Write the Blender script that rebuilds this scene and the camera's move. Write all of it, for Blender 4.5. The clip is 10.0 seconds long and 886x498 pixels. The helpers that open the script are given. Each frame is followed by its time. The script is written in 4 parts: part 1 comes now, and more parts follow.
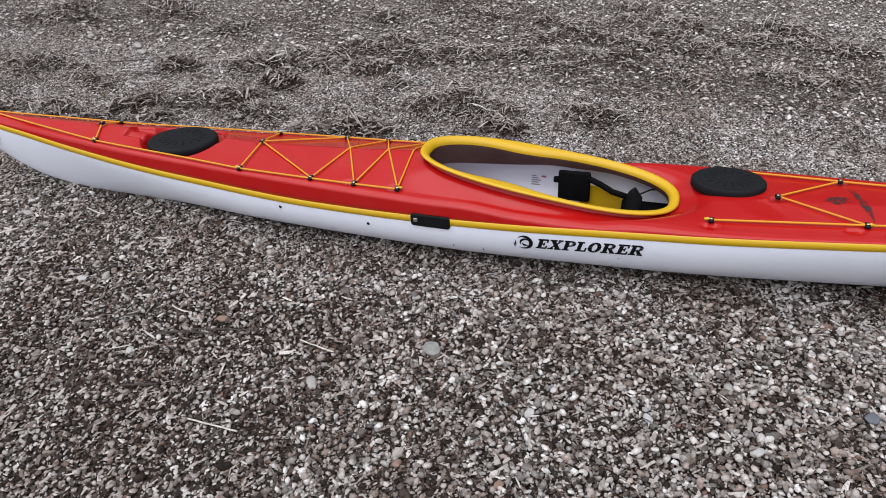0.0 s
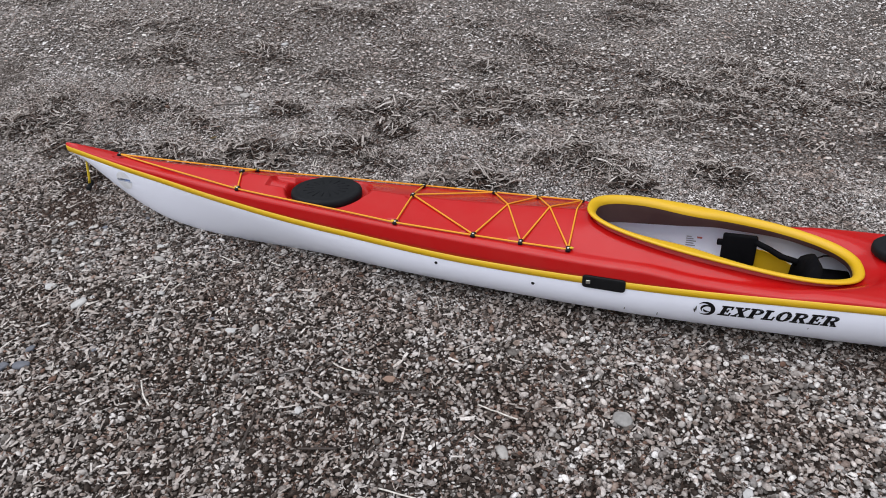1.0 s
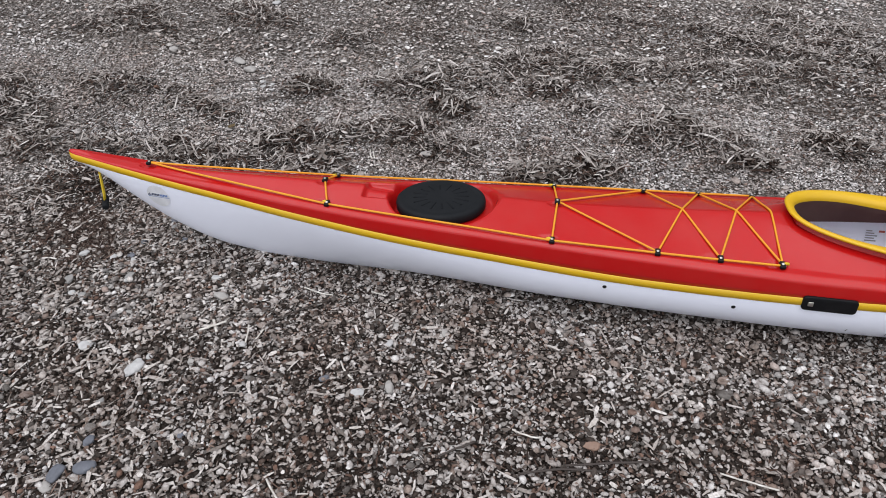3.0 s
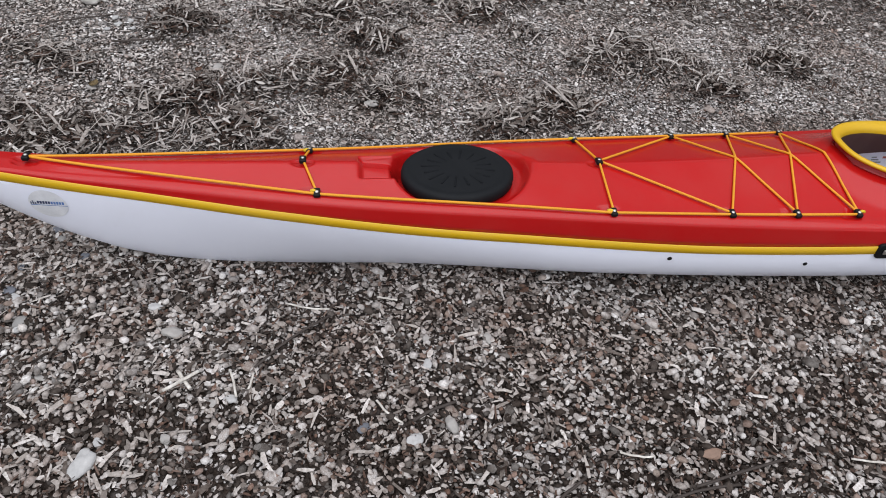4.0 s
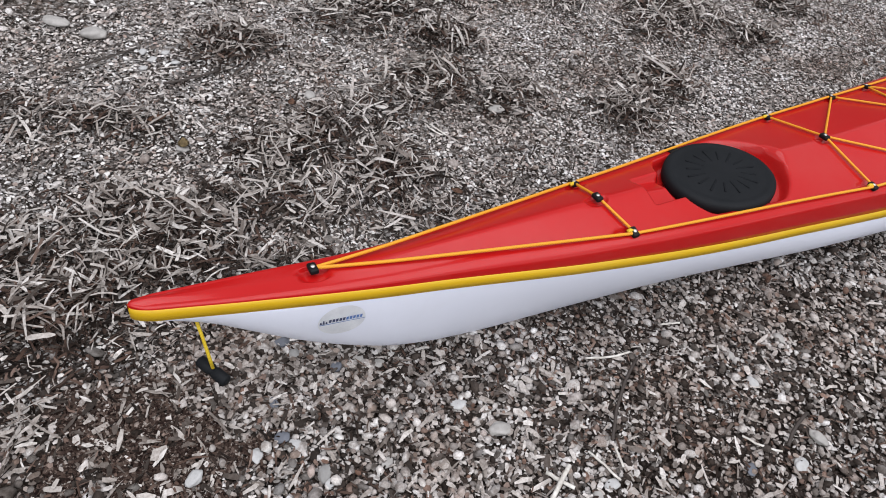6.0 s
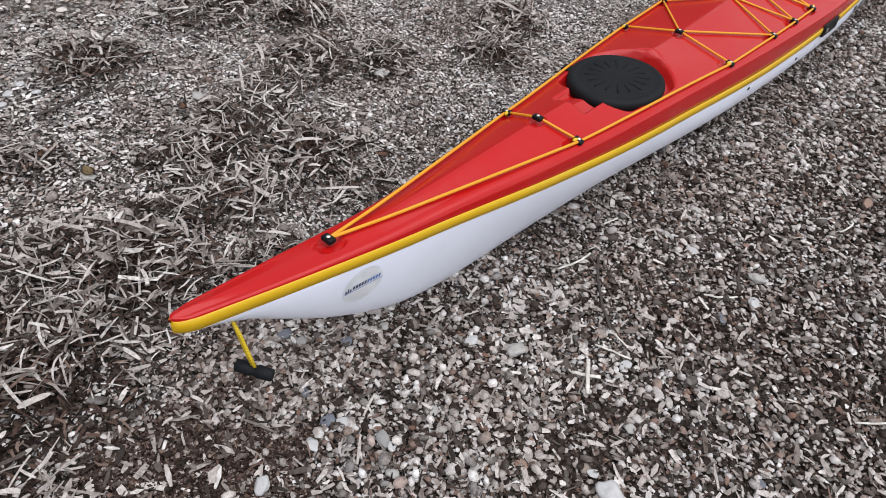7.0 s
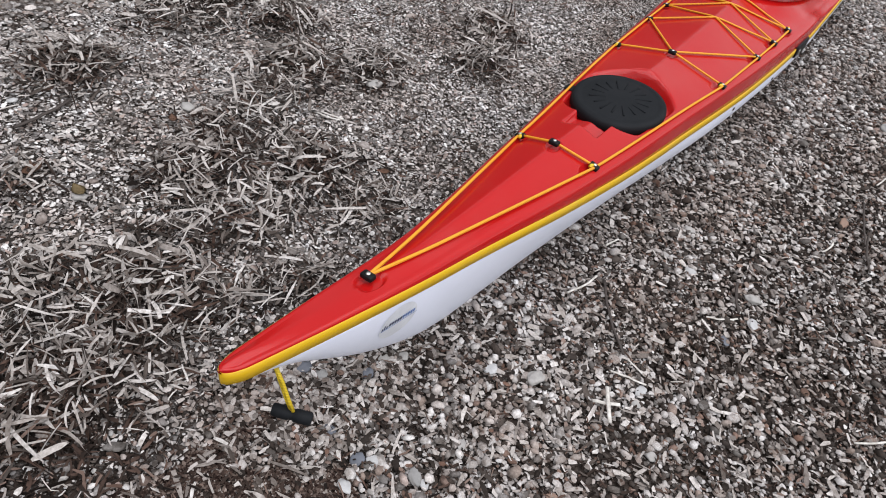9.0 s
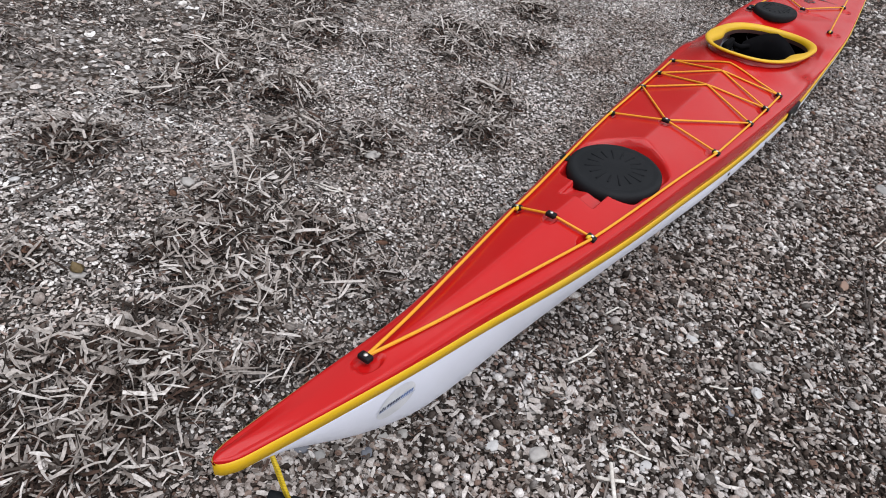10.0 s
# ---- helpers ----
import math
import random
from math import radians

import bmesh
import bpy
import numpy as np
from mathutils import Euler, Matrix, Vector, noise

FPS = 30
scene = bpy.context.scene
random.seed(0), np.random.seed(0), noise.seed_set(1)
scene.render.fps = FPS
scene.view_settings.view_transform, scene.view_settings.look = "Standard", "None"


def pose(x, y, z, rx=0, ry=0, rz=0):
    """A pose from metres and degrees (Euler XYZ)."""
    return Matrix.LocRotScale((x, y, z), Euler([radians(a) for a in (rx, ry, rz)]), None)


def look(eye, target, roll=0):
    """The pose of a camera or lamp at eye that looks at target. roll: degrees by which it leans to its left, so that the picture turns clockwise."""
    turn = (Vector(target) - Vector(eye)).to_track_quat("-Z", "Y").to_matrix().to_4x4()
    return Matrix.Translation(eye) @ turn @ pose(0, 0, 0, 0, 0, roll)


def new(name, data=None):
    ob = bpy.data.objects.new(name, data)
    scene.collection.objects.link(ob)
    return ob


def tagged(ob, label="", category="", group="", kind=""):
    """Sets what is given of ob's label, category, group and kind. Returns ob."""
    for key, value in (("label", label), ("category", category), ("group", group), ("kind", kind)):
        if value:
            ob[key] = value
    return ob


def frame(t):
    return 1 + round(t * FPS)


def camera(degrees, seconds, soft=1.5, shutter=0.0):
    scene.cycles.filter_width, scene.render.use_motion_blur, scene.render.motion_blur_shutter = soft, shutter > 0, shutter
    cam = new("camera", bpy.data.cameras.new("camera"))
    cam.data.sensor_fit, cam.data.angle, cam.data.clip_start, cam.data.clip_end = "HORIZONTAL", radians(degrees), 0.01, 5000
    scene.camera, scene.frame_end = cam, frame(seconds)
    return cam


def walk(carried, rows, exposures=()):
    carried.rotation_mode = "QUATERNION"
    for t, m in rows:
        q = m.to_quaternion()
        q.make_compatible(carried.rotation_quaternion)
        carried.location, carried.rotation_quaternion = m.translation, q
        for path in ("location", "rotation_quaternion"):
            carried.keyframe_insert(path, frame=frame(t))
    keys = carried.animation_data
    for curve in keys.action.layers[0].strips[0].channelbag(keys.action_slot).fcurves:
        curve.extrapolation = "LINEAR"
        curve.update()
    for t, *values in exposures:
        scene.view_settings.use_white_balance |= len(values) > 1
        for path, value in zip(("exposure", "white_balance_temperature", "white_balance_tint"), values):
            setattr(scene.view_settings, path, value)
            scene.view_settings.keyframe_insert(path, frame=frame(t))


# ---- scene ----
cam = camera(63.5, 10.0, soft=0.95)
PATH = [
    (0, (-0.231, -0.076, 1.553), (-0.81, 1.41, 0.347), -6.0),
    (0.5, (-0.521, -0.118, 1.593), (-1.163, 1.399, 0.457), -4.2),
    (1, (-0.782, -0.158, 1.622), (-1.385, 1.384, 0.5), -4.6),
    (1.5, (-0.974, -0.073, 1.588), (-1.567, 1.448, 0.433), -4.0),
    (2, (-1.152, 0.015, 1.61), (-1.789, 1.466, 0.389), -6.7),
    (2.5, (-1.396, 0.092, 1.577), (-1.864, 1.596, 0.345), -4.5),
    (3, (-1.703, 0.178, 1.562), (-2.028, 1.699, 0.304), -2.7),
    (3.2, (-1.821, 0.253, 1.519), (-2.055, 1.774, 0.241), -1.1),
    (4.3, (-2.553, 0.766, 1.376), (-2.181, 2.095, -0.071), 6.3),
    (4.5, (-2.675, 0.854, 1.368), (-2.266, 2.17, -0.082), 5.4),
    (5, (-2.963, 1.066, 1.327), (-2.47, 2.266, -0.194), 7.4),
    (5.2, (-3.062, 1.119, 1.326), (-2.525, 2.283, -0.21), 9.6),
    (6.3, (-3.5, 1.269, 1.207), (-2.517, 2.295, -0.201), 11.5),
    (6.5, (-3.6, 1.302, 1.168), (-2.489, 2.215, -0.221), 11.9),
    (6.8, (-3.664, 1.355, 1.184), (-2.473, 2.116, -0.231), 13.6),
    (7, (-3.685, 1.366, 1.186), (-2.485, 2.146, -0.211), 11.3),
    (7.2, (-3.69, 1.358, 1.187), (-2.496, 2.132, -0.219), 10.3),
    (7.4, (-3.712, 1.35, 1.175), (-2.457, 2.066, -0.207), 11.4),
    (7.5, (-3.719, 1.37, 1.175), (-2.564, 2.092, -0.29), 8.9),
    (7.7, (-3.747, 1.431, 1.161), (-2.521, 2.073, -0.283), 12.9),
    (7.9, (-3.77, 1.455, 1.158), (-2.64, 2.075, -0.372), 9.0),
    (8, (-3.755, 1.465, 1.17), (-2.568, 2.009, -0.345), 12.0),
    (8.2, (-3.772, 1.526, 1.163), (-2.504, 1.954, -0.324), 17.0),
    (8.3, (-3.778, 1.545, 1.159), (-2.511, 1.972, -0.328), 17.2),
    (8.5, (-3.777, 1.537, 1.174), (-2.434, 2.06, -0.213), 20.4),
    (8.7, (-3.788, 1.557, 1.17), (-2.557, 2.166, -0.284), 16.2),
    (8.8, (-3.783, 1.551, 1.175), (-2.504, 2.159, -0.237), 17.4),
    (9, (-3.746, 1.565, 1.187), (-2.438, 2.177, -0.196), 17.1),
    (9.2, (-3.724, 1.569, 1.197), (-2.388, 2.204, -0.15), 15.6),
    (9.5, (-3.71, 1.57, 1.195), (-2.356, 2.213, -0.129), 15.6),
    (10, (-3.722, 1.582, 1.216), (-2.347, 2.278, -0.059), 15.2),
]
walk(cam, [(t, look(eye, target, roll)) for t, eye, target, roll in PATH], [(0.0, 0.29), (3.0, 0.28), (4.5, 0.18), (5.1, 0.27), (6.4, 0.38), (10.0, 0.42)])

# ---- world and light: an overcast sky over an open beach ----
world = bpy.data.worlds.new("overcast_sky")
scene.world = world
world.use_nodes = True
wn, wl = world.node_tree.nodes, world.node_tree.links
sky = wn.new("ShaderNodeTexSky")
sky.sky_type = "NISHITA"
sky.sun_disc = False
sky.sun_elevation, sky.sun_rotation = radians(70), radians(197)
sky.dust_density, sky.air_density = 1.0, 1.0
grey = wn.new("ShaderNodeHueSaturation")
grey.inputs["Saturation"].default_value = 0.16
wl.new(sky.outputs[0], grey.inputs["Color"])
wl.new(grey.outputs[0], wn["Background"].inputs["Color"])
wn["Background"].inputs["Strength"].default_value = 0.14

sun = new("sun", bpy.data.lights.new("sun", "SUN"))
sun.data.energy, sun.data.angle, sun.data.color = 2.0, radians(90), (1.0, 0.985, 1.05)
sun.matrix_world = look((-0.4, -1.2, 6.0), (0, 0, 0))


# ---- materials ----
def material(name, color, rough=0.5, metal=0.0, build=None, coat=0.0, gloss=0.54):
    m = bpy.data.materials.new(name)
    m.use_nodes = True
    b = m.node_tree.nodes["Principled BSDF"]
    b.inputs["Base Color"].default_value = (*color, 1)
    b.inputs["Roughness"].default_value, b.inputs["Metallic"].default_value = rough, metal
    b.inputs["Coat Weight"].default_value, b.inputs["Specular IOR Level"].default_value = coat, gloss
    if build:
        build(m.node_tree, b)
    return m


def node(tree, kind, **inputs):
    n = tree.nodes.new(kind)
    for key, value in inputs.items():
        n.inputs[key.replace("_", " ")].default_value = value
    return n


def ramp(tree, source, stops, smooth=False):
    r = tree.nodes.new("ShaderNodeValToRGB")
    r.color_ramp.interpolation = "EASE" if smooth else "LINEAR"
    while len(r.color_ramp.elements) < len(stops):
        r.color_ramp.elements.new(0.5)
    for e, (at, c) in zip(r.color_ramp.elements, stops):
        e.position, e.color = at, (*c, 1)
    tree.links.new(source, r.inputs[0])
    return r.outputs[0]


def blend(tree, factor, a, b, how="MIX"):
    m = tree.nodes.new("ShaderNodeMix")
    m.data_type, m.blend_type = "RGBA", how
    for value, slot in ((factor, m.inputs[0]), (a, m.inputs[6]), (b, m.inputs[7])):
        if isinstance(value, (int, float)):
            slot.default_value = value
        elif isinstance(value, tuple):
            slot.default_value = (*value, 1)
        else:
            tree.links.new(value, slot)
    return m.outputs[2]


def coords(tree):
    return tree.nodes.new("ShaderNodeTexCoord").outputs["Object"]


def noise_at(tree, scale, detail=4.0, rough=0.6, where=None):
    n = node(tree, "ShaderNodeTexNoise", Scale=scale, Detail=detail, Roughness=rough)
    tree.links.new(where or coords(tree), n.inputs["Vector"])
    return n.outputs["Fac"]


def bumped(tree, b, height, strength, distance):
    n = node(tree, "ShaderNodeBump", Strength=strength, Distance=distance)
    tree.links.new(height, n.inputs["Height"])
    tree.links.new(n.outputs[0], b.inputs["Normal"])


def plastic(dirt, spread=(0.5, 0.8), wear=0.12, scale=4.0, bump=0.06):
    """Rotomoulded plastic: a faint orange peel, dust and scuffs."""
    def build(tree, b):
        base = tuple(b.inputs["Base Color"].default_value)[:3]
        dust = ramp(tree, noise_at(tree, scale, 6, 0.65), [(spread[0], (0, 0, 0)), (spread[1], (wear, wear, wear))])
        tree.links.new(blend(tree, dust, base, dirt), b.inputs["Base Color"])
        r = ramp(tree, noise_at(tree, 9, 5), [(0.3, (b.inputs["Roughness"].default_value - 0.05,) * 3), (0.7, (b.inputs["Roughness"].default_value + 0.1,) * 3)])
        tree.links.new(r, b.inputs["Roughness"])
        bumped(tree, b, noise_at(tree, 260, 3), bump, 0.002)
    return build


RED = material("red_plastic", (0.43, 0.0065, 0.0070), 0.17, build=plastic((0.45, 0.25, 0.2), (0.45, 0.85), 0.06), coat=0.0, gloss=0.40)
MAROON = material("dark_red_plastic", (0.034, 0.007, 0.0065), 0.6, build=plastic((0.2, 0.12, 0.1), (0.45, 0.8), 0.2))
YELLOW = material("yellow_plastic", (0.64, 0.385, 0.004), 0.42, build=plastic((0.5, 0.4, 0.2), (0.5, 0.8), 0.12))
WHITE = material("white_plastic", (0.83, 0.86, 0.97), 0.34, build=plastic((0.50, 0.49, 0.48), (0.55, 0.85), 0.16, 3.0))
BLACK = material("black_plastic", (0.007, 0.007, 0.008), 0.42, build=plastic((0.06, 0.06, 0.06), (0.45, 0.8), 0.1, 20), gloss=0.14)
RUBBER = material("black_rubber", (0.0095, 0.0108, 0.0125), 0.6, build=plastic((0.045, 0.045, 0.05), (0.4, 0.8), 0.1, 12, 0.15), gloss=0.12)
# a little darker than the lid, so raised ribs carry the shade of grooves
RIB = material("rib_rubber", (0.0082, 0.0093, 0.011), 0.6, gloss=0.10)
FOAM = material("black_foam", (0.005, 0.005, 0.006), 0.9, build=plastic((0.03, 0.03, 0.03), (0.4, 0.8), 0.1, 30, 0.3), gloss=0.04)
STEEL = material("stainless_steel", (0.62, 0.61, 0.58), 0.3, 1.0)
INK = material("black_print", (0.004, 0.004, 0.005), 0.45, gloss=0.2)
SILVER = material("silver_foil", (0.80, 0.82, 0.86), 0.36, 0.1, build=plastic((0.35, 0.36, 0.4), (0.4, 0.7), 0.3, 30, 0.02))
BLUE = material("blue_print", (0.10, 0.20, 0.48), 0.4)
NAVY = material("navy_print", (0.025, 0.04, 0.11), 0.4)
PRINT = material("grey_print", (0.28, 0.28, 0.30), 0.5)
REDPRINT = material("red_print", (0.45, 0.10, 0.08), 0.5)


def braid(tree, b):
    w = node(tree, "ShaderNodeTexWave", Scale=160.0, Distortion=1.5)
    w.bands_direction = "DIAGONAL"
    tree.links.new(coords(tree), w.inputs["Vector"])
    base = tuple(b.inputs["Base Color"].default_value)[:3]
    tree.links.new(blend(tree, w.outputs["Fac"], tuple(0.72 * c for c in base), base), b.inputs["Base Color"])
    bumped(tree, b, w.outputs["Fac"], 0.4, 0.001)


CORD = material("orange_yellow_cord", (0.85, 0.36, 0.012), 0.6, build=braid)
YCORD = material("yellow_cord", (0.78, 0.55, 0.02), 0.6, build=braid)


def random_piece(tree):
    return tree.nodes.new("ShaderNodeNewGeometry").outputs["Random Per Island"]


STONES = [(0.0, (0.022, 0.017, 0.014)), (0.20, (0.062, 0.050, 0.043)), (0.31, (0.138, 0.130, 0.122)), (0.40, (0.26, 0.243, 0.230)), (0.46, (0.19, 0.118, 0.090)), (0.51, (0.29, 0.243, 0.214)), (0.62, (0.385, 0.362, 0.346)),
          (0.84, (0.485, 0.468, 0.455)), (0.97, (0.57, 0.558, 0.548)), (1.0, (0.66, 0.655, 0.645))]
PALE_STONES = [(at, tuple(min(0.67, 1.06 * c + 0.170) for c in tone)) for at, tone in STONES]


def stone(source, tones=STONES):
    def build(tree, b):
        one = source(tree)
        c = ramp(tree, one, tones)
        spots = ramp(tree, noise_at(tree, 190, 5, 0.7), [(0.32, (0.66, 0.64, 0.62)), (0.62, (1.12, 1.12, 1.12))])
        stain = ramp(tree, noise_at(tree, 3.2, 6, 0.72), [(0.34, (0.68, 0.59, 0.54)), (0.52, (1.0, 0.99, 0.98)), (0.66, (1.12, 1.12, 1.13))])
        cluster = ramp(tree, noise_at(tree, 26, 4, 0.6), [(0.37, (0.50, 0.47, 0.45)), (0.52, (1.0, 1.0, 1.0)), (0.66, (1.16, 1.16, 1.16))])
        c = blend(tree, 1.0, blend(tree, 1.0, blend(tree, 1.0, c, spots, "MULTIPLY"), stain, "MULTIPLY"), cluster, "MULTIPLY")
        tree.links.new(c, b.inputs["Base Color"])
        bumped(tree, b, noise_at(tree, 420, 4), 0.25, 0.002)
    return build


def by_object(tree):
    return tree.nodes.new("ShaderNodeObjectInfo").outputs["Random"]


PEBBLES = material("beach_pebbles", (0.2, 0.2, 0.2), 0.8, build=stone(random_piece), gloss=0.16)

PALE_GRAVEL = material("pale_gravel", (0.3, 0.3, 0.3), 0.8, build=stone(random_piece, PALE_STONES), gloss=0.16)


def straw(tree, b):
    c = ramp(tree, random_piece(tree), [(0.0, (0.024, 0.019, 0.016)), (0.20, (0.118, 0.098, 0.086)), (0.45, (0.335, 0.302, 0.278)), (0.82, (0.51, 0.475, 0.448)), (1.0, (0.64, 0.612, 0.588))])
    grain = ramp(tree, noise_at(tree, 150, 4), [(0.3, (0.6, 0.58, 0.55)), (0.65, (1.1, 1.1, 1.1))])
    tree.links.new(blend(tree, 1.0, c, grain, "MULTIPLY"), b.inputs["Base Color"])
    bumped(tree, b, noise_at(tree, 300, 3), 0.3, 0.002)


STRAW = material("dry_seagrass", (0.3, 0.27, 0.22), 0.85, build=straw, gloss=0.12)


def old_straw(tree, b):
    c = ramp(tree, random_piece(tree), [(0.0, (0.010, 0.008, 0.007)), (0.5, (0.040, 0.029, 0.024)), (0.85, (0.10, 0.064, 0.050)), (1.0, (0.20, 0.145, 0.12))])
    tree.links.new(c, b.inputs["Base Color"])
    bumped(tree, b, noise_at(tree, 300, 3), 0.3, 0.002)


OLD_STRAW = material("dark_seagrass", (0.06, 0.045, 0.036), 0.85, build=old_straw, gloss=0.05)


def shingle(tree, b):
    where = coords(tree)
    big = node(tree, "ShaderNodeTexVoronoi", Scale=75.0, Randomness=1.0)
    small = node(tree, "ShaderNodeTexVoronoi", Scale=240.0, Randomness=1.0)
    for v in (big, small):
        tree.links.new(where, v.inputs["Vector"])
    pick = tree.nodes.new("ShaderNodeSeparateColor")
    tree.links.new(big.outputs["Color"], pick.inputs[0])
    pick2 = tree.nodes.new("ShaderNodeSeparateColor")
    tree.links.new(small.outputs["Color"], pick2.inputs[0])
    patch = ramp(tree, noise_at(tree, 1.3, 5, 0.65), [(0.42, (0, 0, 0)), (0.56, (1, 1, 1))])
    c = blend(tree, patch, ramp(tree, pick.outputs[0], STONES), ramp(tree, pick2.outputs[0], STONES))
    dark = ramp(tree, noise_at(tree, 2.1, 6, 0.7), [(0.35, (0.8, 0.77, 0.75)), (0.60, (1.15, 1.15, 1.15))])
    split = tree.nodes.new("ShaderNodeSeparateXYZ")
    tree.links.new(where, split.inputs[0])
    line = tree.nodes.new("ShaderNodeMath")
    line.operation = "MULTIPLY_ADD"
    tree.links.new(noise_at(tree, 2.6, 5, 0.6), line.inputs[0])
    line.inputs[1].default_value = 1.4
    tree.links.new(split.outputs[1], line.inputs[2])
    # dark brown under the close-laid pebbles paints in the shade of their gaps
    grit = ramp(tree, noise_at(tree, 240, 3, 0.7), [(0.3, (0.016, 0.011, 0.009)), (0.7, (0.085, 0.064, 0.052))])
    up = tree.nodes.new("ShaderNodeMapRange")
    up.inputs[1].default_value, up.inputs[2].default_value = 2.45, 3.75
    tree.links.new(line.outputs[0], up.inputs[0])
    c = blend(tree, 1.0, c, dark, "MULTIPLY")
    c = blend(tree, up.outputs[0], blend(tree, 0.9, c, grit), blend(tree, 0.3, c, grit))
    joint = ramp(tree, big.outputs["Distance"], [(0.35, (1, 1, 1)), (0.75, (0.35, 0.33, 0.3))])
    tree.links.new(blend(tree, 1.0, c, joint, "MULTIPLY"), b.inputs["Base Color"])
    h = blend(tree, patch, big.outputs["Distance"], small.outputs["Distance"])
    n = node(tree, "ShaderNodeBump", Strength=1.0, Distance=0.008)
    n.invert = True
    tree.links.new(h, n.inputs["Height"])
    tree.links.new(n.outputs[0], b.inputs["Normal"])


SHINGLE = material("shingle", (0.2, 0.19, 0.17), 0.85, build=shingle, gloss=0.08)


# ---- helpers for meshes ----
def part(name, bm, mat, parent=None, label="", smooth=True, turn_faces=True):
    me = bpy.data.meshes.new(name)
    if turn_faces:
        bmesh.ops.recalc_face_normals(bm, faces=bm.faces)
    bm.to_mesh(me)
    bm.free()
    for p in me.polygons:
        p.use_smooth = smooth
    for one in mat if isinstance(mat, (list, tuple)) else [mat]:
        me.materials.append(one)
    ob = new(name, me)
    ob.parent = parent
    if label:
        tagged(ob, label)
    return ob


def curve_at(knots, values):
    """A smooth curve through values at knots (monotone cubic)."""
    k, v = np.array(knots, float), np.array(values, float)
    h, d = np.diff(k), np.diff(v) / np.diff(k)
    m = np.r_[d[0], [0 if a * b <= 0 else 2 * a * b / (a + b) for a, b in zip(d[:-1], d[1:])], d[-1]]

    def f(x):
        x = np.clip(x, k[0], k[-1])
        i = np.clip(np.searchsorted(k, x) - 1, 0, len(k) - 2)
        t = (x - k[i]) / h[i]
        return (1 + 2 * t) * (1 - t) ** 2 * v[i] + t * (1 - t) ** 2 * h[i] * m[i] + t * t * (3 - 2 * t) * v[i + 1] + t * t * (t - 1) * h[i] * m[i + 1]
    return f


def tube(path, radius, sides=8, bm=None):
    """A round cord along points."""
    bm = bm or bmesh.new()
    pts = [Vector(p) for p in path]
    rings = []
    for n, p in enumerate(pts):
        way = (pts[min(n + 1, len(pts) - 1)] - pts[max(n - 1, 0)]).normalized()
        side = way.cross(Vector((0, 0, 1)))
        side = side.normalized() if side.length > 1e-4 else Vector((1, 0, 0))
        up = side.cross(way)
        rings.append([bm.verts.new(p + radius * (math.cos(a) * side + math.sin(a) * up)) for a in (2 * math.pi * k / sides for k in range(sides))])
    for a, b in zip(rings, rings[1:]):
        for k in range(sides):
            bm.faces.new((a[k], a[(k + 1) % sides], b[(k + 1) % sides], b[k]))
    bm.faces.new(rings[0]), bm.faces.new(rings[-1])
    return bm


def block(size, at, bevel=0.003, turn=None, bm=None):
    bm = bm or bmesh.new()
    m = Matrix.Translation(at) @ (turn or Matrix()) @ Matrix.Diagonal((*size, 1))
    made = bmesh.ops.create_cube(bm, size=1, matrix=m)
    if bevel:
        edges = {e for v in made["verts"] for e in v.link_edges}
        bmesh.ops.bevel(bm, geom=list(edges), offset=bevel, segments=3, affect="EDGES", profile=0.5)
    return bm


def skin(rows, close=False, bm=None):
    """A sheet through rows of points."""
    bm = bm or bmesh.new()
    grid = [[bm.verts.new(p) for p in row] for row in rows]
    for a, b in zip(grid, grid[1:]):
        for k in range(len(a) - (0 if close else 1)):
            bm.faces.new((a[k], a[(k + 1) % len(a)], b[(k + 1) % len(a)], b[k]))
    return bm


# ---- the kayak: its lines, along x from the bow, as it stands upright ----
LEAN_DEG, AXIS_Y = -6.0, 1.971
X0, X1 = -3.371, 1.87
STATIONS = [-3.371, -3.285, -3.17, -2.89, -2.5, -2.0, -1.4, -0.8, -0.2, 0.5, 1.1, 1.6, 1.87]
raw_w = curve_at(STATIONS, [0.015, 0.024, 0.035, 0.0575, 0.108, 0.161, 0.214, 0.2495, 0.2475, 0.193, 0.129, 0.054, 0.016])
seam_z = curve_at(STATIONS, [0.319, 0.309, 0.294, 0.257, 0.214, 0.170, 0.147, 0.157, 0.185, 0.217, 0.242, 0.28, 0.305])
keel_z = curve_at([-3.371, -3.33, -3.25, -3.2, -3.1, -3.0, -2.9, -2.8, -2.65, -2.4, -1.4, -0.6, 0.2, 0.8, 1.3, 1.6, 1.87], [0.316, 0.303, 0.261, 0.224, 0.154, 0.098, 0.054, 0.027, 0.005, -0.008, -0.015, -0.022, -0.022, 0.010, 0.05, 0.11, 0.29])
raw_edge = curve_at(STATIONS, [0.0135, 0.0215, 0.0305, 0.0495, 0.1, 0.149, 0.2, 0.2315, 0.2225, 0.167, 0.109, 0.044, 0.01])
edge_z = curve_at(STATIONS, [0.348, 0.337, 0.324, 0.297, 0.274, 0.254, 0.240, 0.228, 0.224, 0.246, 0.272, 0.308, 0.335])
ridge_z = curve_at([-3.371, -3.27, -3.08, -2.88, -2.46, -2.0, -1.72, -1.4, -1.1, -0.8, -0.25, 0.1, 0.5, 1.1, 1.6, 1.87], [0.356, 0.338, 0.318, 0.312, 0.306, 0.292, 0.282, 0.288, 0.298, 0.272, 0.226, 0.240, 0.259, 0.288, 0.322, 0.340])
